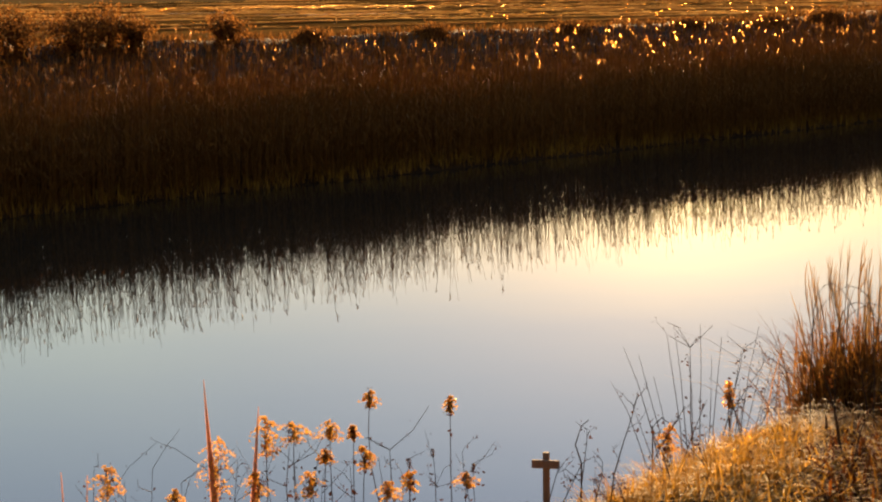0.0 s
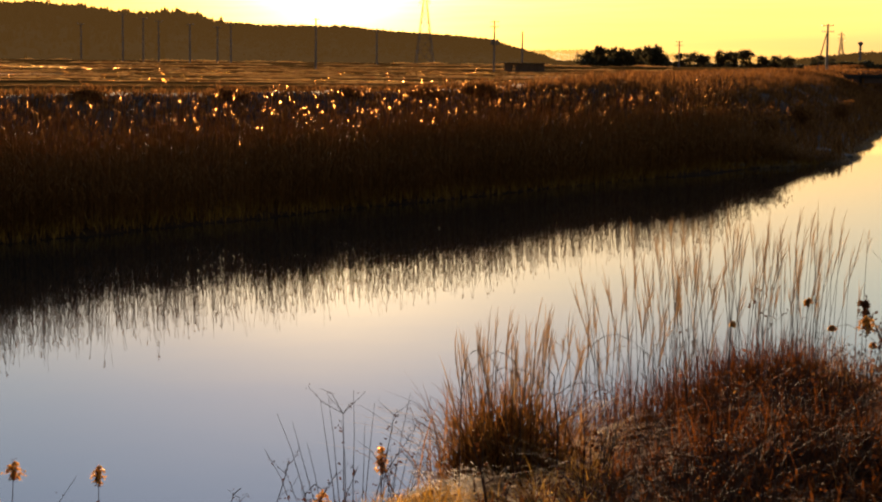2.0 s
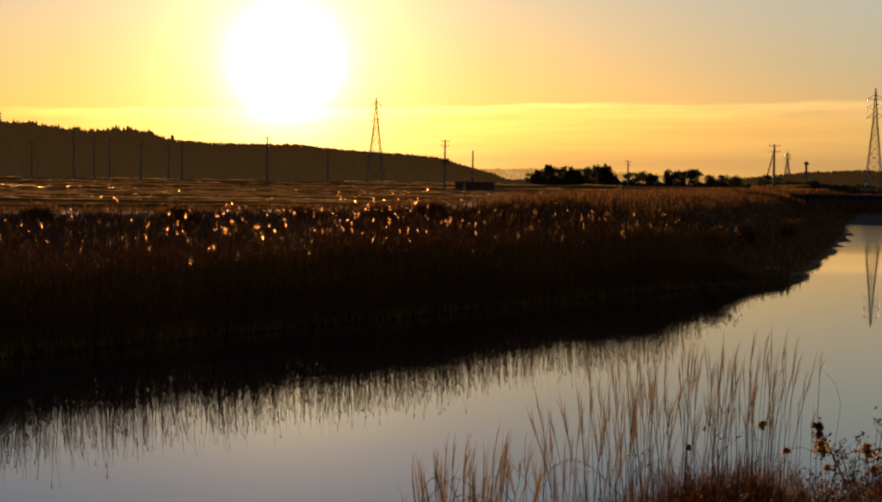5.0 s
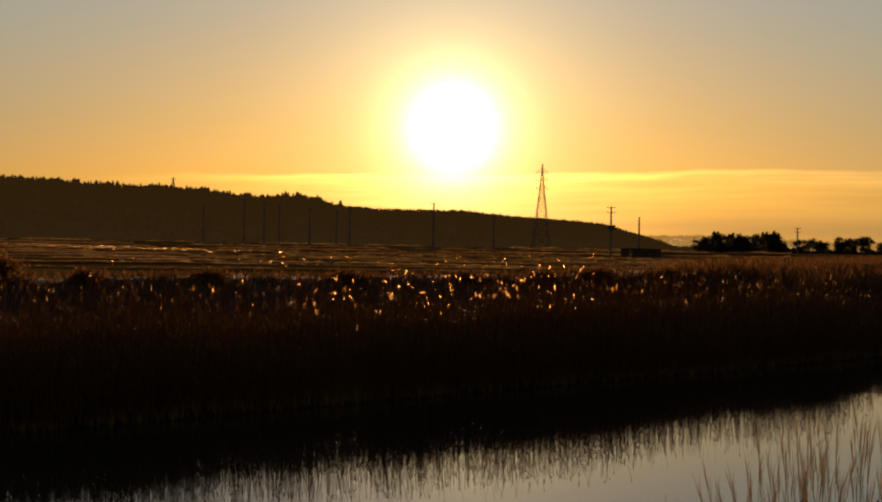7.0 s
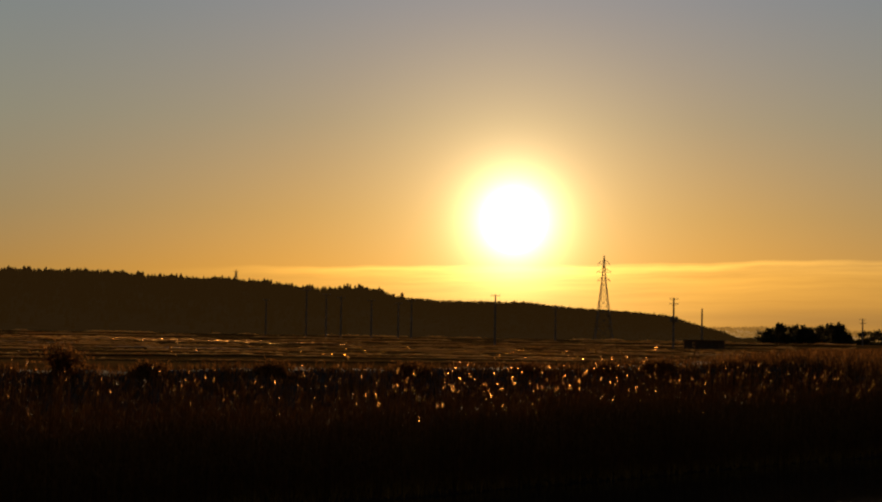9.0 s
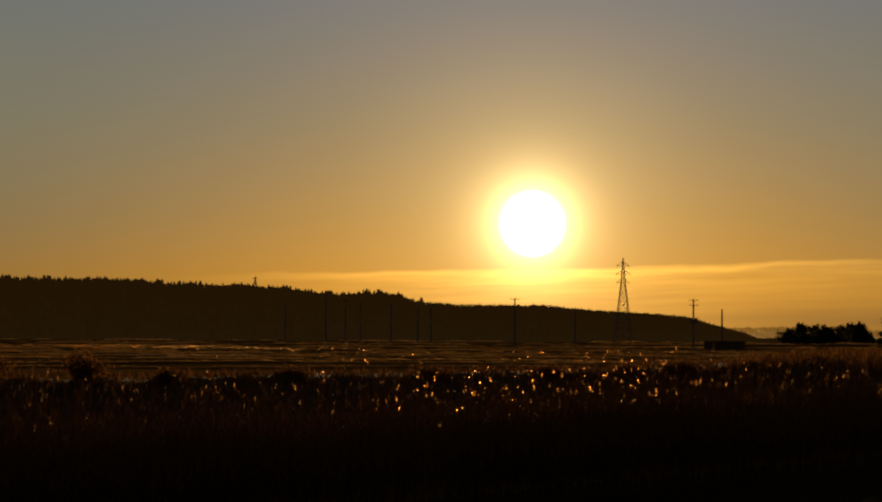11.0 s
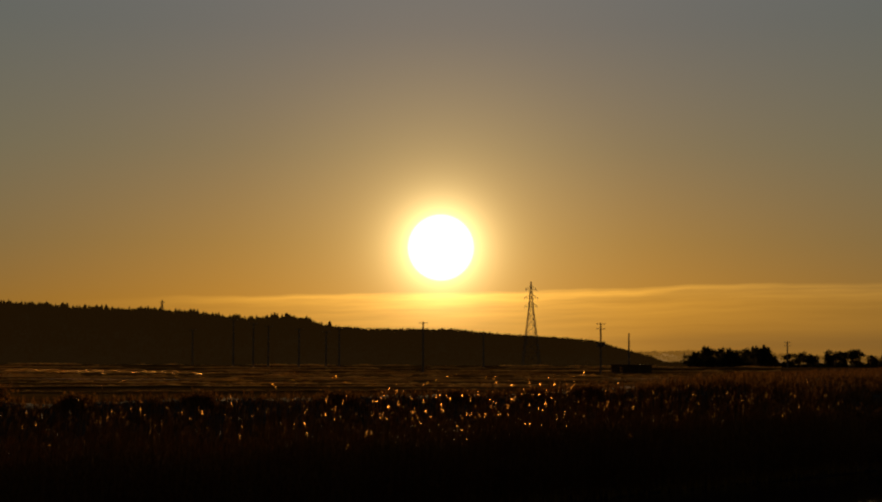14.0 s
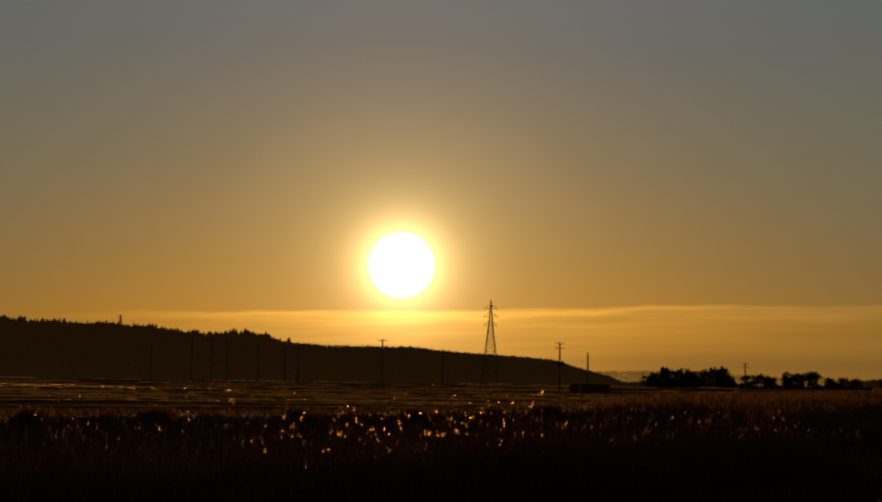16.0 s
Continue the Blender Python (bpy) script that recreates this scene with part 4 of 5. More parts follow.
leaf_litter("withered_leaf_litter", 9, 29, 0.5, 6.5, 9000, 0.8, 0.1, 0.55, 0.0012, RUSSET, "withered russet leaves on the undergrowth")
leaf_litter("dark_leaf_litter", 8, 29, 0.5, 7.0, 16000, 0.5, 0.0, 0.34, 0.0016, DARKLEAF, "dark rotting leaves under the weeds")
leaf_litter("golden_leaf_litter", 12, 29, 0.5, 6.0, 3000, 0.45, 0.45, 0.45, 0.0011, TUSSOCK, "golden dead leaves caught in the weeds")
leaf_litter("straw_litter", -5, 10, 1.0, 6.0, 4000, 0.5, 0.3, 0.12, 0.0012, DARKLEAF, "dark dead leaves in the straw")


def silver_grass(az, inland, culms, top_el, wide, skirt, label, skirt_top=0.66, leaf=None, thin=2.1):
    x, y, d = near_spot(az, inland)
    z = ground_at(x, y)
    tall = level(top_el, d) - z
    c = empty("silver_grass", pose(x, y, z), label, "grass clump", "silver grass clumps")
    base = np.zeros((culms, 3))
    base[:, :2] = np.clip(rng.normal(0, 0.30, (culms, 2)), -0.5, 0.5) * wide
    base[:, 2] = -0.1
    h = tall * rng.uniform(0.78, 1.04, culms)
    shift = base[:, :2] * rng.uniform(0.1, 0.6, (culms, 1)) + np.clip(rng.normal(0, 0.10, (culms, 2)), -0.18, 0.18) * tall * 0.42
    stems = arcs(base, shift, h, 7)
    link_mesh("stems", *tubes(stems, np.linspace(0.0042, 0.0018, 7)[None, :] * np.ones((culms, 1))), SHOOT, c, "thin grey-brown stalks")
    # long silky plumes, most of them swept to one side
    out = []
    tip, ahead = stems[:, -1], stems[:, -1] - stems[:, -2]
    ahead /= np.linalg.norm(ahead, axis=1, keepdims=True)
    for k in range(9):
        u = k / 8
        start = tip - ahead * (0.26 - 0.24 * u) + rng.normal(0, 0.003, (culms, 3))
        l = rng.uniform(0.16, 0.30, culms)[:, None]
        a = rng.uniform(0, 6.283, culms)
        d3 = np.stack([np.cos(a) + 0.6, np.sin(a) * 0.7, -0.2 * np.ones(culms)], 1)
        mid = start + ahead * l * 0.55 + d3 * 0.010
        end = mid + ahead * l * 0.42 + d3 * 0.018
        side = np.cross(ahead, rng.normal(size=(culms, 3)))
        side /= np.linalg.norm(side, axis=1, keepdims=True)
        out.append(ribbons(np.stack([start, mid, end], 1), side, np.array([[0.0025, 0.005, 0.001]]) * np.ones((culms, 1))))
    link_mesh("plumes", *joined(*out), SILVER, c, "pale silky seed plumes")
    n = int(skirt * 2.2)
    b2 = np.zeros((n, 3))
    b2[:, :2] = rng.normal(0, 0.36 * wide, (n, 2))
    b2[:, 2] = -0.1
    h2 = tall * (0.10 + skirt_top * rng.uniform(0, 1, n) ** thin)
    a = rng.uniform(0, 6.283, n)
    sh = np.stack([np.cos(a), np.sin(a)], 1) * (h2 * rng.uniform(0.05, 0.9, n) ** 1.2)[:, None]
    side = np.stack([-np.sin(a), np.cos(a), np.zeros(n)], 1)
    link_mesh("leaves", *ribbons(arcs(b2, sh, h2, 6, sag=0.12), side, np.array([[0.008, 0.011, 0.011, 0.009, 0.006, 0.001]]) * np.ones((n, 1))), leaf or RUSSET, c, "curled russet dead leaves")


silver_grass(7.2, 2.9, 44, -8.4, 0.56, 1700, "clump of dry silver grass at the near shore", 0.85, TUSSOCK, 1.2)
for az, inland, culms, el, wide, skirt in ((10.6, 2.2, 26, -7.6, 0.7, 500), (11.9, 2.3, 36, -6.2, 0.8, 1000), (13.3, 2.2, 40, -5.3, 0.9, 1300), (14.7, 2.2, 40, -5.1, 0.9, 1400), (16.0, 2.3, 42, -4.7, 0.9, 1400), (17.0, 2.4, 20, -5.7, 0.8, 900)):
    silver_grass(az, inland, int(culms * 0.8), el - 0.22, wide, int(skirt * 1.4), "tall dry silver grass with pale plumes", 0.58, RUSSET if culms > 30 else TUSSOCK)


def stalk_path(points):
    pts = np.array(points, float)
    t = np.linspace(0, len(pts) - 1, 9)
    return np.stack([np.interp(t, np.arange(len(pts)), pts[:, i]) for i in range(3)], 1)[None]


def golden_weed(az, el, inland, head_h, head_w, lean=0.0, twist=0.0, label="withered golden seed head on a thin stalk"):
    """A tall dead weed: crooked stalk, small dead leaves, and a fluffy head of seeds at its top."""
    x, y, d = near_spot(az, inland)
    z = ground_at(x, y)
    tall = level(el, d) - z
    w0 = empty("golden_weed", pose(x, y, z), label, "weed", "golden weeds on the near bank")
    side = Vector((math.cos(radians(az)), -math.sin(radians(az)), 0))
    pts = [Vector((0, 0, -0.05)) - side * lean]
    for k in range(1, 6):
        u = k / 5
        pts.append(-side * lean * (1 - u) ** 1.5 + side * twist * math.sin(u * 6.0) * (1 - u * 0.4) + Vector((0, 0, tall * u)))
    pts[-1] = Vector((0, 0, tall))
    path = stalk_path(pts)
    link_mesh("stalk", *tubes(path, np.linspace(0.005, 0.002, 9)[None], 5), TWIG, w0)
    # side sprays of seed fluff, longer below, drooping outwards
    sprays = int(14 + head_h * 90)
    fluff = []
    for k in range(sprays):
        u = (k + rng.uniform(0, 1)) / sprays
        a = rng.uniform(0, 6.283)
        l = head_w * (0.25 + 0.75 * math.sin(3.0 * min(u + 0.08, 1.0)) ** 0.7) * rng.uniform(0.75, 1.2)
        m = 26
        t = rng.uniform(0, 1, m)
        out = np.stack([np.cos(a) * l * t, np.sin(a) * l * t, head_h * 0.12 * np.sin(t * 2.6) - 0.25 * l * t * t], 1)
        fluff.append(out + np.array([0, 0, tall - head_h * 0.6 + head_h * u]) + rng.normal(0, 0.0035, (m, 3)))
    link_mesh("seed_head", *flakes(np.concatenate(fluff), 0.00075 * d), GOLD, w0, "fluffy golden seed head")
    core = rng.normal(0, 1, (120, 3)) * np.array([head_w * 0.16, head_w * 0.16, head_h * 0.26]) + np.array([0, 0, tall - head_h * 0.12])
    link_mesh("seed_head", *flakes(core, 0.0009 * d), DARKLEAF, w0, "brown seeds inside the head")
    m = 14
    pick = rng.integers(2, 8, m)
    leaf = path[0, pick] + rng.normal(0, 0.012, (m, 3))
    link_mesh("leaves", *flakes(leaf, 0.018), DARKLEAF, w0, "shrivelled brown leaves")


for az, el, inland, hh, hw, lean, twist in ((-9.25, -13.2, 2.0, 0.09, 0.055, -0.22, 0.05), (-6.52, -13.45, 2.0, 0.09, 0.055, 0.0, 0.005), (-10.61, -14.2, 2.1, 0.09, 0.085, -0.05, 0.01), (-9.81, -14.3, 1.9, 0.08, 0.04, 0.0, 0.01),
                                            (-11.84, -14.2, 2.2, 0.10, 0.13, -0.08, 0.02), (-12.77, -14.3, 2.3, 0.20, 0.09, -0.03, 0.01), (-9.45, -15.1, 2.2, 0.12, 0.08, 0.02, 0.02), (-14.45, -15.2, 2.4, 0.28, 0.11, 0.03, 0.01),
                                            (-18.1, -15.5, 2.2, 0.15, 0.09, 0.02, 0.02), (-10.77, -15.05, 2.0, 0.07, 0.06, 0.02, 0.02), (-6.02, -15.9, 2.2, 0.08, 0.07, 0.0, 0.01), (2.85, -13.1, 2.0, 0.18, 0.06, -0.05, 0.02), (0.82, -14.6, 2.6, 0.17, 0.08, 0.0, 0.01),
                                            (-7.9, -15.9, 2.3, 0.10, 0.08, 0.05, 0.02), (-13.1, -15.9, 2.4, 0.14, 0.10, 0.0, 0.02), (-11.3, -15.9, 2.3, 0.12, 0.10, 0.04, 0.02), (-15.9, -16.2, 2.3, 0.09, 0.06, 0.03, 0.02), (-8.7, -16.2, 2.2, 0.10, 0.08, 0.0, 0.02),
                                            (5.3, -11.9, 1.8, 0.06, 0.05, 0.02, 0.01), (16.8, -7.6, 2.0, 0.18, 0.14, 0.0, 0.03), (17.6, -8.4, 2.0, 0.12, 0.14, 0.05, 0.03), (14.4, -8.4, 2.2, 0.12, 0.10, 0.0, 0.03), (18.9, -8.9, 2.0, 0.14, 0.14, 0.0, 0.03),
                                            (22.5, -8.0, 2.0, 0.22, 0.18, 0.0, 0.03), (23.2, -7.9, 2.2, 0.2, 0.16, 0.0, 0.03), (24.3, -7.6, 2.0, 0.22, 0.2, 0.0, 0.03), (21.6, -8.4, 2.2, 0.2, 0.16, 0.0, 0.02), (20.4, -8.9, 2.0, 0.2, 0.14, 0.0, 0.02), (25.3, -7.3, 2.0, 0.25, 0.2, 0.0, 0.02), (26.3, -7.0, 2.0, 0.25, 0.2, 0.0, 0.02)):
    small = 0.34 if 13 < az < 20 else 0.42 if az > 20 else 1.0
    golden_weed(az, el, inland, hh * small, hw * small, lean, twist)


def dry_blade(az, el, base_az, inland, wide):
    x, y, d = near_spot(az, inland)
    z = ground_at(x, y)
    tall = level(el, d) - z
    side = math.tan(radians(base_az - az)) * d
    b = empty("dry_blade", pose(x, y, z), "single stiff reddish dry leaf blade", "leaf blade")
    path = np.array([[(side, 0, -0.05), (side * 0.75, 0.01, tall * 0.35), (side * 0.35, 0.0, tall * 0.7), (0, 0, tall)]])
    v1 = ribbons(path, np.array([[1.0, 0.15, 0]]), np.array([[wide, wide, wide * 0.6, 0.002]]))
    v2 = ribbons(path + np.array([0, 0.006, 0]), np.array([[0.9, -0.45, 0]]), np.array([[wide, wide, wide * 0.6, 0.002]]) * 0.8)
    link_mesh("blade", *joined(v1, v2), PINK, b)


dry_blade(-14.8, -12.4, -14.2, 2.4, 0.06)
dry_blade(-13.0, -13.35, -13.8, 2.4, 0.05)
dry_blade(-19.6, -15.1, -19.3, 2.3, 0.03)
dry_blade(-18.75, -15.25, -19.3, 2.3, 0.025)


def bare_shrub():
    """A fan of thin leafless shoots."""
    x, y, d = near_spot(2.2, 1.5)
    z = ground_at(x, y)
    b = empty("bare_shrub", pose(x, y, z), "leafless shrub, a fan of thin grey shoots", "shrub")
    for az, el, foot in ((-0.64, -11.5, 0.9), (-1.08, -12.75, 0.6), (-0.14, -11.85, 1.0), (0.35, -12.6, 1.2), (0.78, -11.1, 1.5), (1.05, -11.1, 1.6), (1.9, -10.9, 1.9), (1.5, -11.9, 1.8), (2.6, -11.25, 2.2), (2.3, -12.0, 2.2),
                         (3.2, -11.6, 2.7), (3.8, -10.9, 2.9), (4.05, -11.6, 3.0), (4.5, -11.05, 3.3), (4.3, -12.3, 3.3), (-0.4, -13.4, 0.8), (3.4, -12.9, 2.8)):
        u0, u1 = math.tan(radians(foot - 2.2)) * d, math.tan(radians(az - 2.2)) * d
        tall = level(el, d) - z
        wob = rng.normal(0, 0.006, (4, 2))
        pts = [(u0, 0, -0.05)] + [(u0 + (u1 - u0) * t**1.6 + wob[i, 0], rng.normal(0, 0.05) * t, tall * t) for i, t in enumerate((0.3, 0.55, 0.8))] + [(u1, rng.normal(0, 0.08), tall)]
        link_mesh("shoot", *tubes(stalk_path(pts), np.linspace(0.0055, 0.0014, 9)[None], 5), SHOOT, b)


bare_shrub()


def wooden_cross(az, top_el, inland, bar, label):
    x, y, d = near_spot(az, inland)
    z = ground_at(x, y)
    tall = level(top_el, d) - z
    c = empty("marker_stake", pose(x, y, z, 0, 0, -az - 8), label, "stake", "marker stakes")
    t = bar * 0.12
    part("upright", box(bmesh.new(), -t, -t * 0.7, -0.2, t, t * 0.7, tall, 0.003), STAKE, c)
    part("crossbar", box(bmesh.new(), -bar / 2, -t * 0.7 - 0.02, tall - bar * 0.55, bar / 2, -t * 0.7 - 0.001, tall - bar * 0.25, 0.003), STAKE, c)


wooden_cross(-3.3, -15.05, 2.6, 0.155, "small weathered wooden cross-shaped marker stake")
wooden_cross(23.8, -8.15, 2.2, 0.26, "wooden marker stake with a flat crossbar in weeds")


def twiggy_weed(az, el, inland, foot_az, branches, leaves, clump, label, thick=0.006):
    """A dark dead weed: stalk, side twigs with little seed pods, sometimes a bunch of hanging dead leaves."""
    x, y, d = near_spot(az, inland)
    z = ground_at(x, y)
    tall = level(el, d) - z
    w0 = empty("dead_weed", pose(x, y, z), label, "weed", "dark dead weeds on the near bank")
    u0 = math.tan(radians(foot_az - az)) * d
    wob = rng.normal(0, 0.02, (5, 2)) * tall * 0.5
    main = stalk_path([(u0, 0, -0.1), (u0 * 0.75 + wob[0, 0], wob[0, 1], tall * 0.3), (u0 * 0.45 + wob[1, 0], wob[1, 1], tall * 0.6), (u0 * 0.15 + wob[2, 0], wob[2, 1], tall * 0.85), (0, 0, tall)])
    link_mesh("stalk", *tubes(main, np.linspace(thick, thick * 0.3, 9)[None], 5), TWIG, w0)
    twigs, pods = [], []
    for k in range(branches):
        i = rng.integers(3, 9)
        a, l = rng.uniform(0, 6.283), tall * rng.uniform(0.10, 0.26)
        p0 = main[0, i]
        e = p0 + np.array([math.cos(a) * l * 0.8, math.sin(a) * l * 0.8, l * rng.uniform(0.4, 0.9)])
        m = (p0 + e) / 2 + rng.normal(0, 0.1 * l, 3)
        tw = stalk_path([p0, m, e])
        twigs.append(tw[0])
        for _ in range(5):
            pods.append(tw[0, rng.integers(3, 9)] + rng.normal(0, 0.012, 3))
    if twigs:
        link_mesh("twig_spray", *tubes(np.array(twigs), np.linspace(thick * 0.4, thick * 0.2, 9)[None] * np.ones((len(twigs), 1)), 4), TWIG, w0)
        link_mesh("pod_spray", *flakes(np.array(pods), 0.0008 * d), DARKLEAF, w0)
    if leaves:
        i = rng.integers(2, 8, leaves)
        link_mesh("leaves", *flakes(main[0, i] + rng.normal(0, 0.0025 * d, (leaves, 3)), 0.0012 * d), DARKLEAF, w0, "shrivelled dark leaves")
    if clump:
        n = int(40 + 220 * clump)
        u = rng.uniform(0, 1, n)
        at = np.stack([rng.normal(0, 0.045, n) * min(clump * 3, 1), rng.normal(0, 0.045, n) * min(clump * 3, 1), tall - clump * u], 1)
        link_mesh("leaf_bunch", *flakes(at, 0.03 if clump > 0.1 else 0.007), DARKLEAF, w0, "bunch of hanging dark dead leaves")


for k in range(14):
    az = -18.5 + k * 0.95
    twiggy_weed(az, -15.0 - 0.8 * ((k * 0.618) % 1.0), 2.0 + 0.5 * ((k * 0.377) % 1.0), az + 0.8 * math.sin(k * 2.1), 6, 16, 0, "tangled thin dead weed by the water", 0.004)
for row in ((5.86, -12.35, 4.2, 6.6, 2, 10, 0, 0.010), (8.6, -10.3, 3.8, 8.75, 4, 14, 0, 0.009), (6.95, -11.0, 3.6, 7.4, 5, 8, 0, 0.006), (1.55, -11.6, 1.7, 1.7, 6, 14, 0, 0.006), (18.6, -7.5, 2.0, 20.0, 3, 60, 0.25, 0.012), (19.3, -8.2, 2.0, 19.8, 4, 20, 0, 0.008),
            (21.86, -7.2, 2.0, 22.1, 8, 30, 0, 0.012), (21.4, -6.9, 2.0, 22.2, 5, 6, 0, 0.008), (23.09, -5.3, 2.0, 23.5, 7, 14, 0, 0.009), (23.9, -5.7, 2.0, 24.8, 3, 20, 0.55, 0.012), (24.38, -4.9, 1.9, 25.0, 8, 8, 0, 0.008), (24.87, -4.6, 2.0, 25.2, 10, 12, 0, 0.009),
            (25.72, -5.2, 2.0, 26.0, 4, 30, 0.6, 0.013), (26.4, -4.6, 2.0, 25.6, 8, 10, 0, 0.008), (26.9, -5.6, 2.0, 26.6, 8, 20, 0, 0.009), (22.5, -6.9, 2.0, 22.8, 8, 10, 0, 0.008), (25.3, -6.0, 1.9, 25.4, 8, 20, 0, 0.008), (-8.6, -14.9, 2.1, -8.0, 8, 20, 0, 0.006), (-12.0, -14.7, 2.2, -12.3, 9, 30, 0, 0.005), (-11.0, -15.0, 2.1, -11.3, 8, 20, 0, 0.005),
            (-7.15, -14.9, 2.1, -7.1, 2, 8, 0.05, 0.004), (-7.95, -15.2, 2.1, -7.8, 2, 8, 0.05, 0.004), (-5.78, -15.4, 2.1, -5.7, 3, 8, 0.05, 0.004), (-1.9, -14.3, 2.3, -2.2, 3, 8, 0, 0.005), (3.2, -13.0, 2.0, 2.9, 2, 30, 0, 0.006), (15.2, -7.2, 1.9, 15.8, 6, 20, 0, 0.007), (12.6, -8.3, 1.9, 12.9, 5, 20, 0, 0.007)):
    az, el, inland, foot, br, lv, cl, th = row
    twiggy_weed(az, el, inland, foot, br + (3 if az > 21 else 0), lv, cl, "dark withered weed with dead leaves and twigs", th * (1.4 if az > 18 else 1.0))


for k in range(34):
    az, inland = 17.5 + 9.8 * ((k * 0.618) % 1.0), 1.2 + 3.0 * ((k * 0.377) % 1.0)
    x, y, d = near_spot(az, inland)
    up = 0.45 + 0.45 * ((k * 0.271) % 1.0)
    el = math.degrees(math.atan2(ground_at(x, y) + up - EYE_Z, d))
    if k % 3:
        twiggy_weed(az, el, inland, az + 0.5 * math.sin(k * 1.7), 5 + k % 4, 18, 0, "small dark withered weed among russet grass", 0.006)
    else:
        golden_weed(az, el, inland, 0.13, 0.09, 0.05 * math.sin(k), 0.02)


for k in range(26):
    az, inland = -4.5 + 13.0 * ((k * 0.618) % 1.0), 2.4 + 2.4 * ((k * 0.377) % 1.0)
    x, y, d = near_spot(az, inland)
    el = math.degrees(math.atan2(ground_at(x, y) + 0.22 + 0.34 * ((k * 0.271) % 1.0) - EYE_Z, d))
    twiggy_weed(az, el, inland, az + 1.6 * math.sin(k * 1.7), 3 + k % 4, 14, 0, "small crooked dead weed in the straw", 0.004)


def lone_stem(points, inland, thick, label, plume=0.0):
    """A single arching grass stem through directions (az, el), standing at one distance inland."""
    az0 = points[0][0]
    x, y, d = near_spot(az0, inland)
    z = ground_at(x, y)
    s0 = empty("grass_stem", pose(x, y, z, 0, 0, -az0), label, "grass stem", "arching grass stems")
    pts = [(0, 0, -0.1)] + [(math.tan(radians(a - az0)) * d, 0, level(e, d) - z) for a, e in points]
    path = stalk_path(pts)
    link_mesh("stem", *tubes(path, np.linspace(thick, thick * 0.45, 9)[None], 5), SHOOT, s0)
    if plume:
        link_mesh("plume", *plume_tufts(np.repeat(path[:, -2:], 3, 0), 6, plume, 0.005), SILVER, s0)


lone_stem([(18.55, -8.6), (18.58, -6.6), (18.62, -5.6)], 1.9, 0.005, "upright grass stem with one narrow dark plume", 0.35)
lone_stem([(19.15, -8.0), (19.3, -6.9), (19.1, -6.2), (18.75, -5.85)], 1.9, 0.003, "thin curled dry stem")
lone_stem([(9.75, -11.0), (9.3, -10.0), (8.9, -9.35), (8.5, -9.1), (8.0, -9.6)], 1.6, 0.003, "thin arching stem beside the silver grass")
lone_stem([(9.4, -11.8), (9.7, -10.3), (10.6, -9.2), (11.8, -9.4), (12.4, -10.3)], 1.6, 0.003, "long arching bramble shoot")
lone_stem([(5.35, -12.6), (5.5, -11.0), (5.75, -10.2)], 1.8, 0.003, "thin dry stem at the shore")
lone_stem([(8.2, -11.8), (8.6, -10.6), (8.85, -9.7), (8.9, -9.2)], 1.7, 0.004, "leaning grass stem with a pale plume", 0.2)
lone_stem([(-2.1, -15.4), (-2.3, -14.8), (-2.1, -14.2), (-1.85, -14.0)], 2.2, 0.006, "curled brown fern-like stem")
lone_stem([(0.3, -14.7), (0.3, -14.2), (0.6, -13.9), (0.9, -14.1)], 2.2, 0.006, "curled brown fern-like stem")


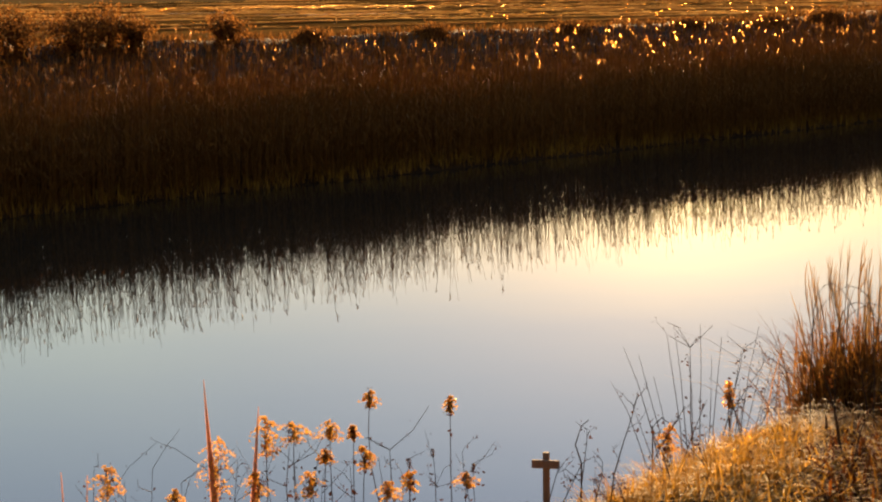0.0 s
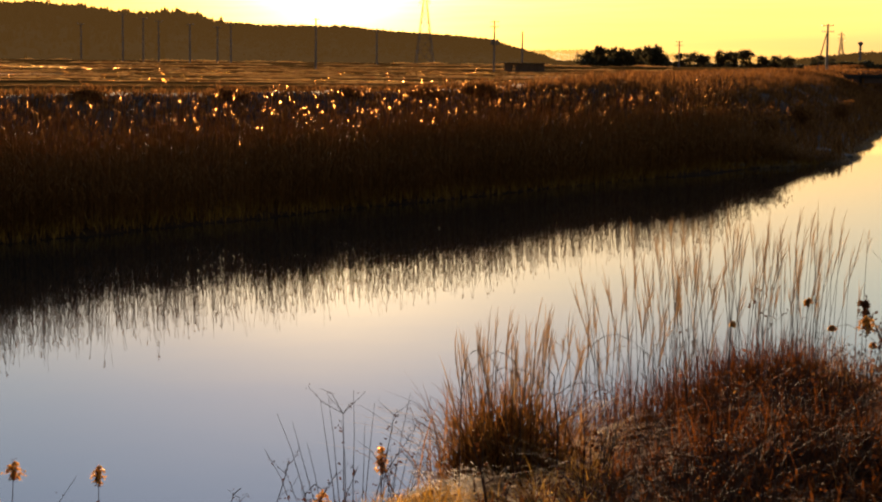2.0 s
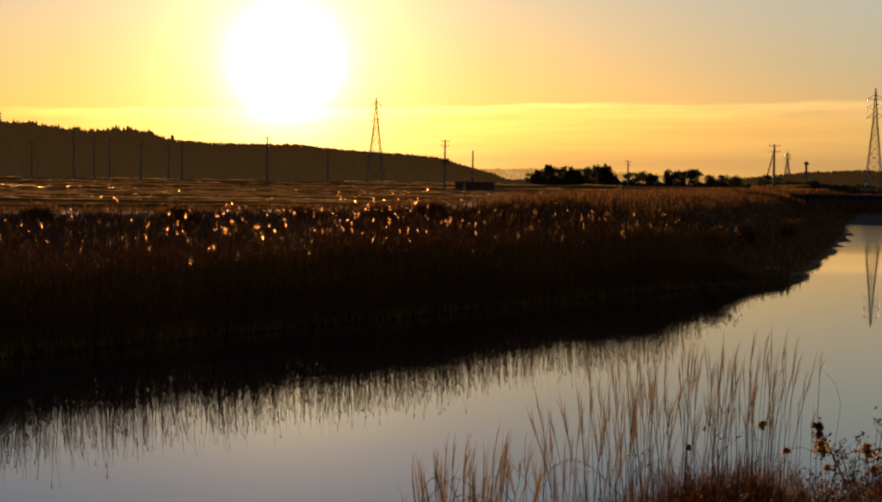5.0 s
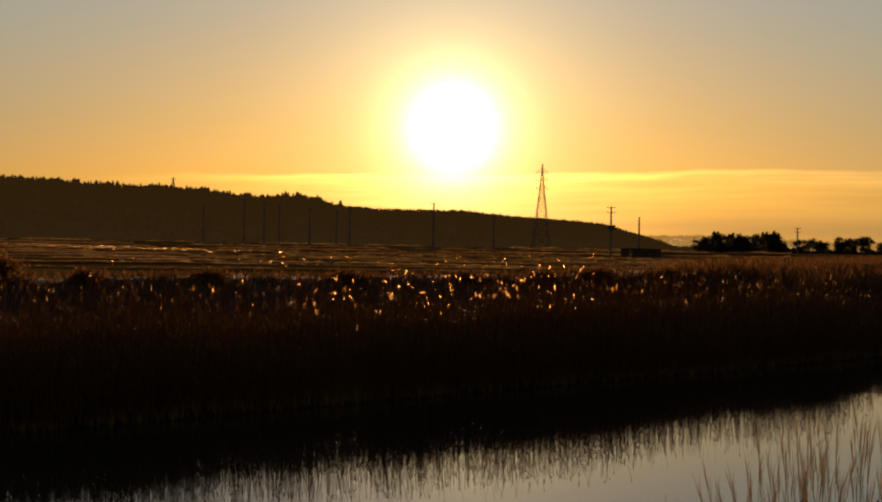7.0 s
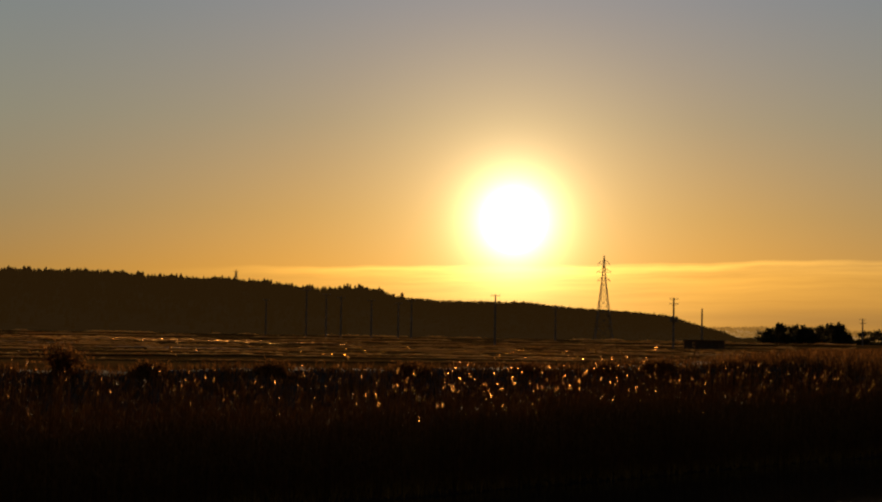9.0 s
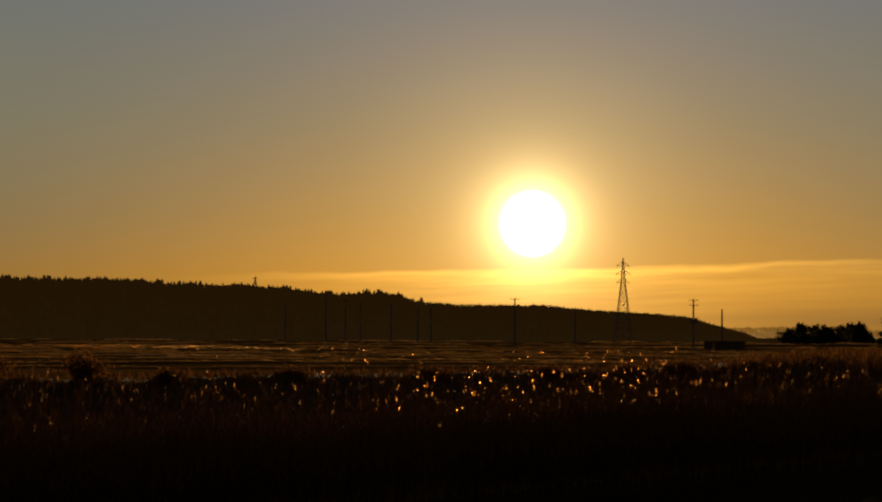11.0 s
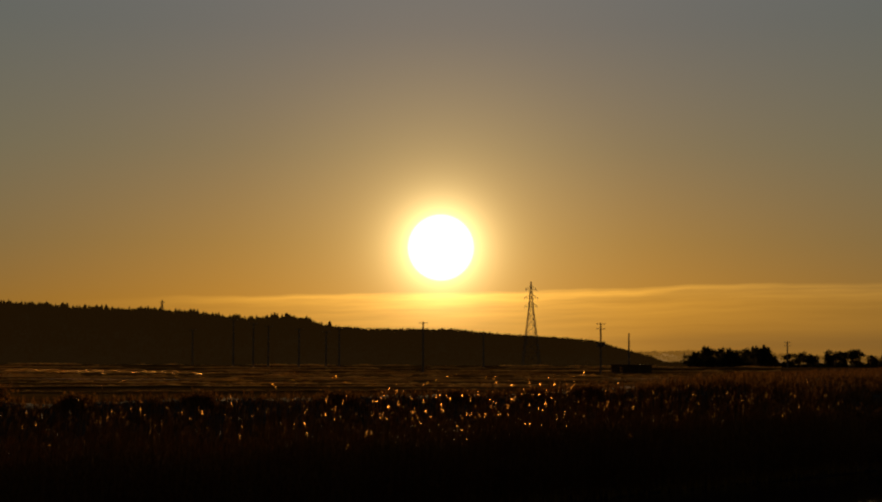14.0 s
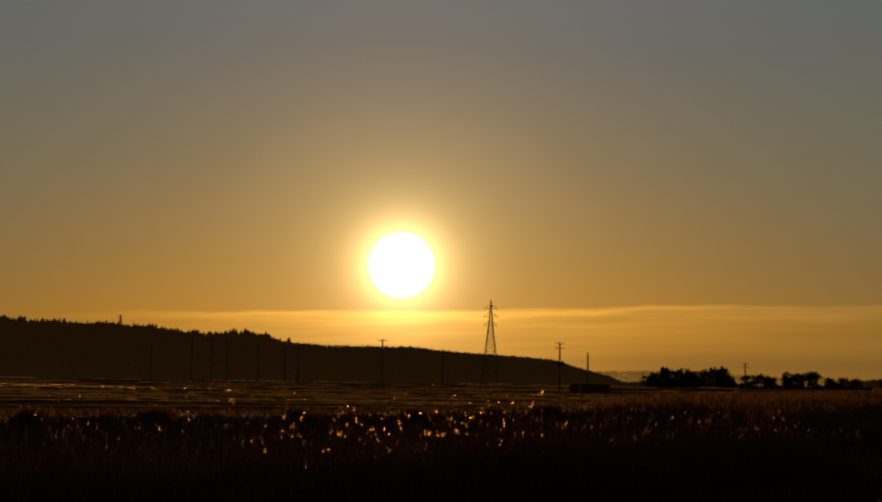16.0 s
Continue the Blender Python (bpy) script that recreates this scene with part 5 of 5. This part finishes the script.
def pale_tuft(az, inland, wide, label):
    x, y, d = near_spot(az, inland)
    z = ground_at(x, y)
    t = empty("straw_tuft", pose(x, y, z), label, "grass tuft", "straw tufts")
    n = 260
    a = rng.normal(math.pi, 0.9, n)
    l = wide * rng.uniform(0.6, 1.2, n)
    sh = np.stack([np.cos(a), np.sin(a)], 1) * l[:, None]
    base = np.concatenate([rng.normal(0, 0.05, (n, 2)), np.full((n, 1), -0.05)], 1)
    side = np.stack([-np.sin(a), np.cos(a), np.zeros(n)], 1)
    link_mesh("tuft", *ribbons(arcs(base, sh, l * rng.uniform(0.8, 1.3, n), 6, sag=0.25), side, np.array([[0.006, 0.007, 0.006, 0.005, 0.004, 0.001]]) * np.ones((n, 1))), SILVER, t)


for az, inland, wide in ((5.6, 3.4, 0.26), (6.8, 3.8, 0.24), (8.6, 3.4, 0.26), (9.8, 3.2, 0.3)):
    pale_tuft(az, inland, wide, "pale tuft of bent straw on the near bank")


def dark_stone(az, inland, size):
    x, y, d = near_spot(az, inland)
    bm = bmesh.new()
    bmesh.ops.create_icosphere(bm, subdivisions=3, radius=1.0)
    for v in bm.verts:
        v.co *= 1 + 0.22 * noise.noise(v.co * 1.5 + Vector((az, 0, 0))) + 0.06 * noise.noise(v.co * 5)
        v.co = Vector((v.co.x * size * 1.6, v.co.y * size, v.co.z * size * 0.7))
    me = bpy.data.meshes.new("stone")
    bm.to_mesh(me)
    bm.free()
    me.materials.append(STONE)
    ob = new("stone", me)
    ob.matrix_world = pose(x, y, ground_at(x, y) + size * 0.25, 0, 0, 20)
    tagged(ob, "dark rounded stone lying in the weeds", "stone", "stones in the weeds")


dark_stone(17.7, 2.6, 0.24)
dark_stone(4.6, 3.1, 0.12)


for k in range(16):
    az, inland = 5.0 + 14.0 * ((k * 0.618) % 1.0), 2.0 + 1.8 * ((k * 0.377) % 1.0)
    x, y, d = near_spot(az, inland)
    top = ground_at(x, y) + 0.55 + 0.6 * ((k * 0.271) % 1.0)
    el = math.degrees(math.atan2(top - EYE_Z, d))
    swing = (1.6 if k % 2 else -1.6) * (0.6 + (k * 0.19) % 0.8)
    lone_stem([(az, el - 1.2), (az + swing * 0.2, el - 0.25), (az + swing * 0.55, el), (az + swing, el - 0.35), (az + swing * 1.35, el - 1.1)], inland, 0.0035, "thin arching dry shoot over the weeds")
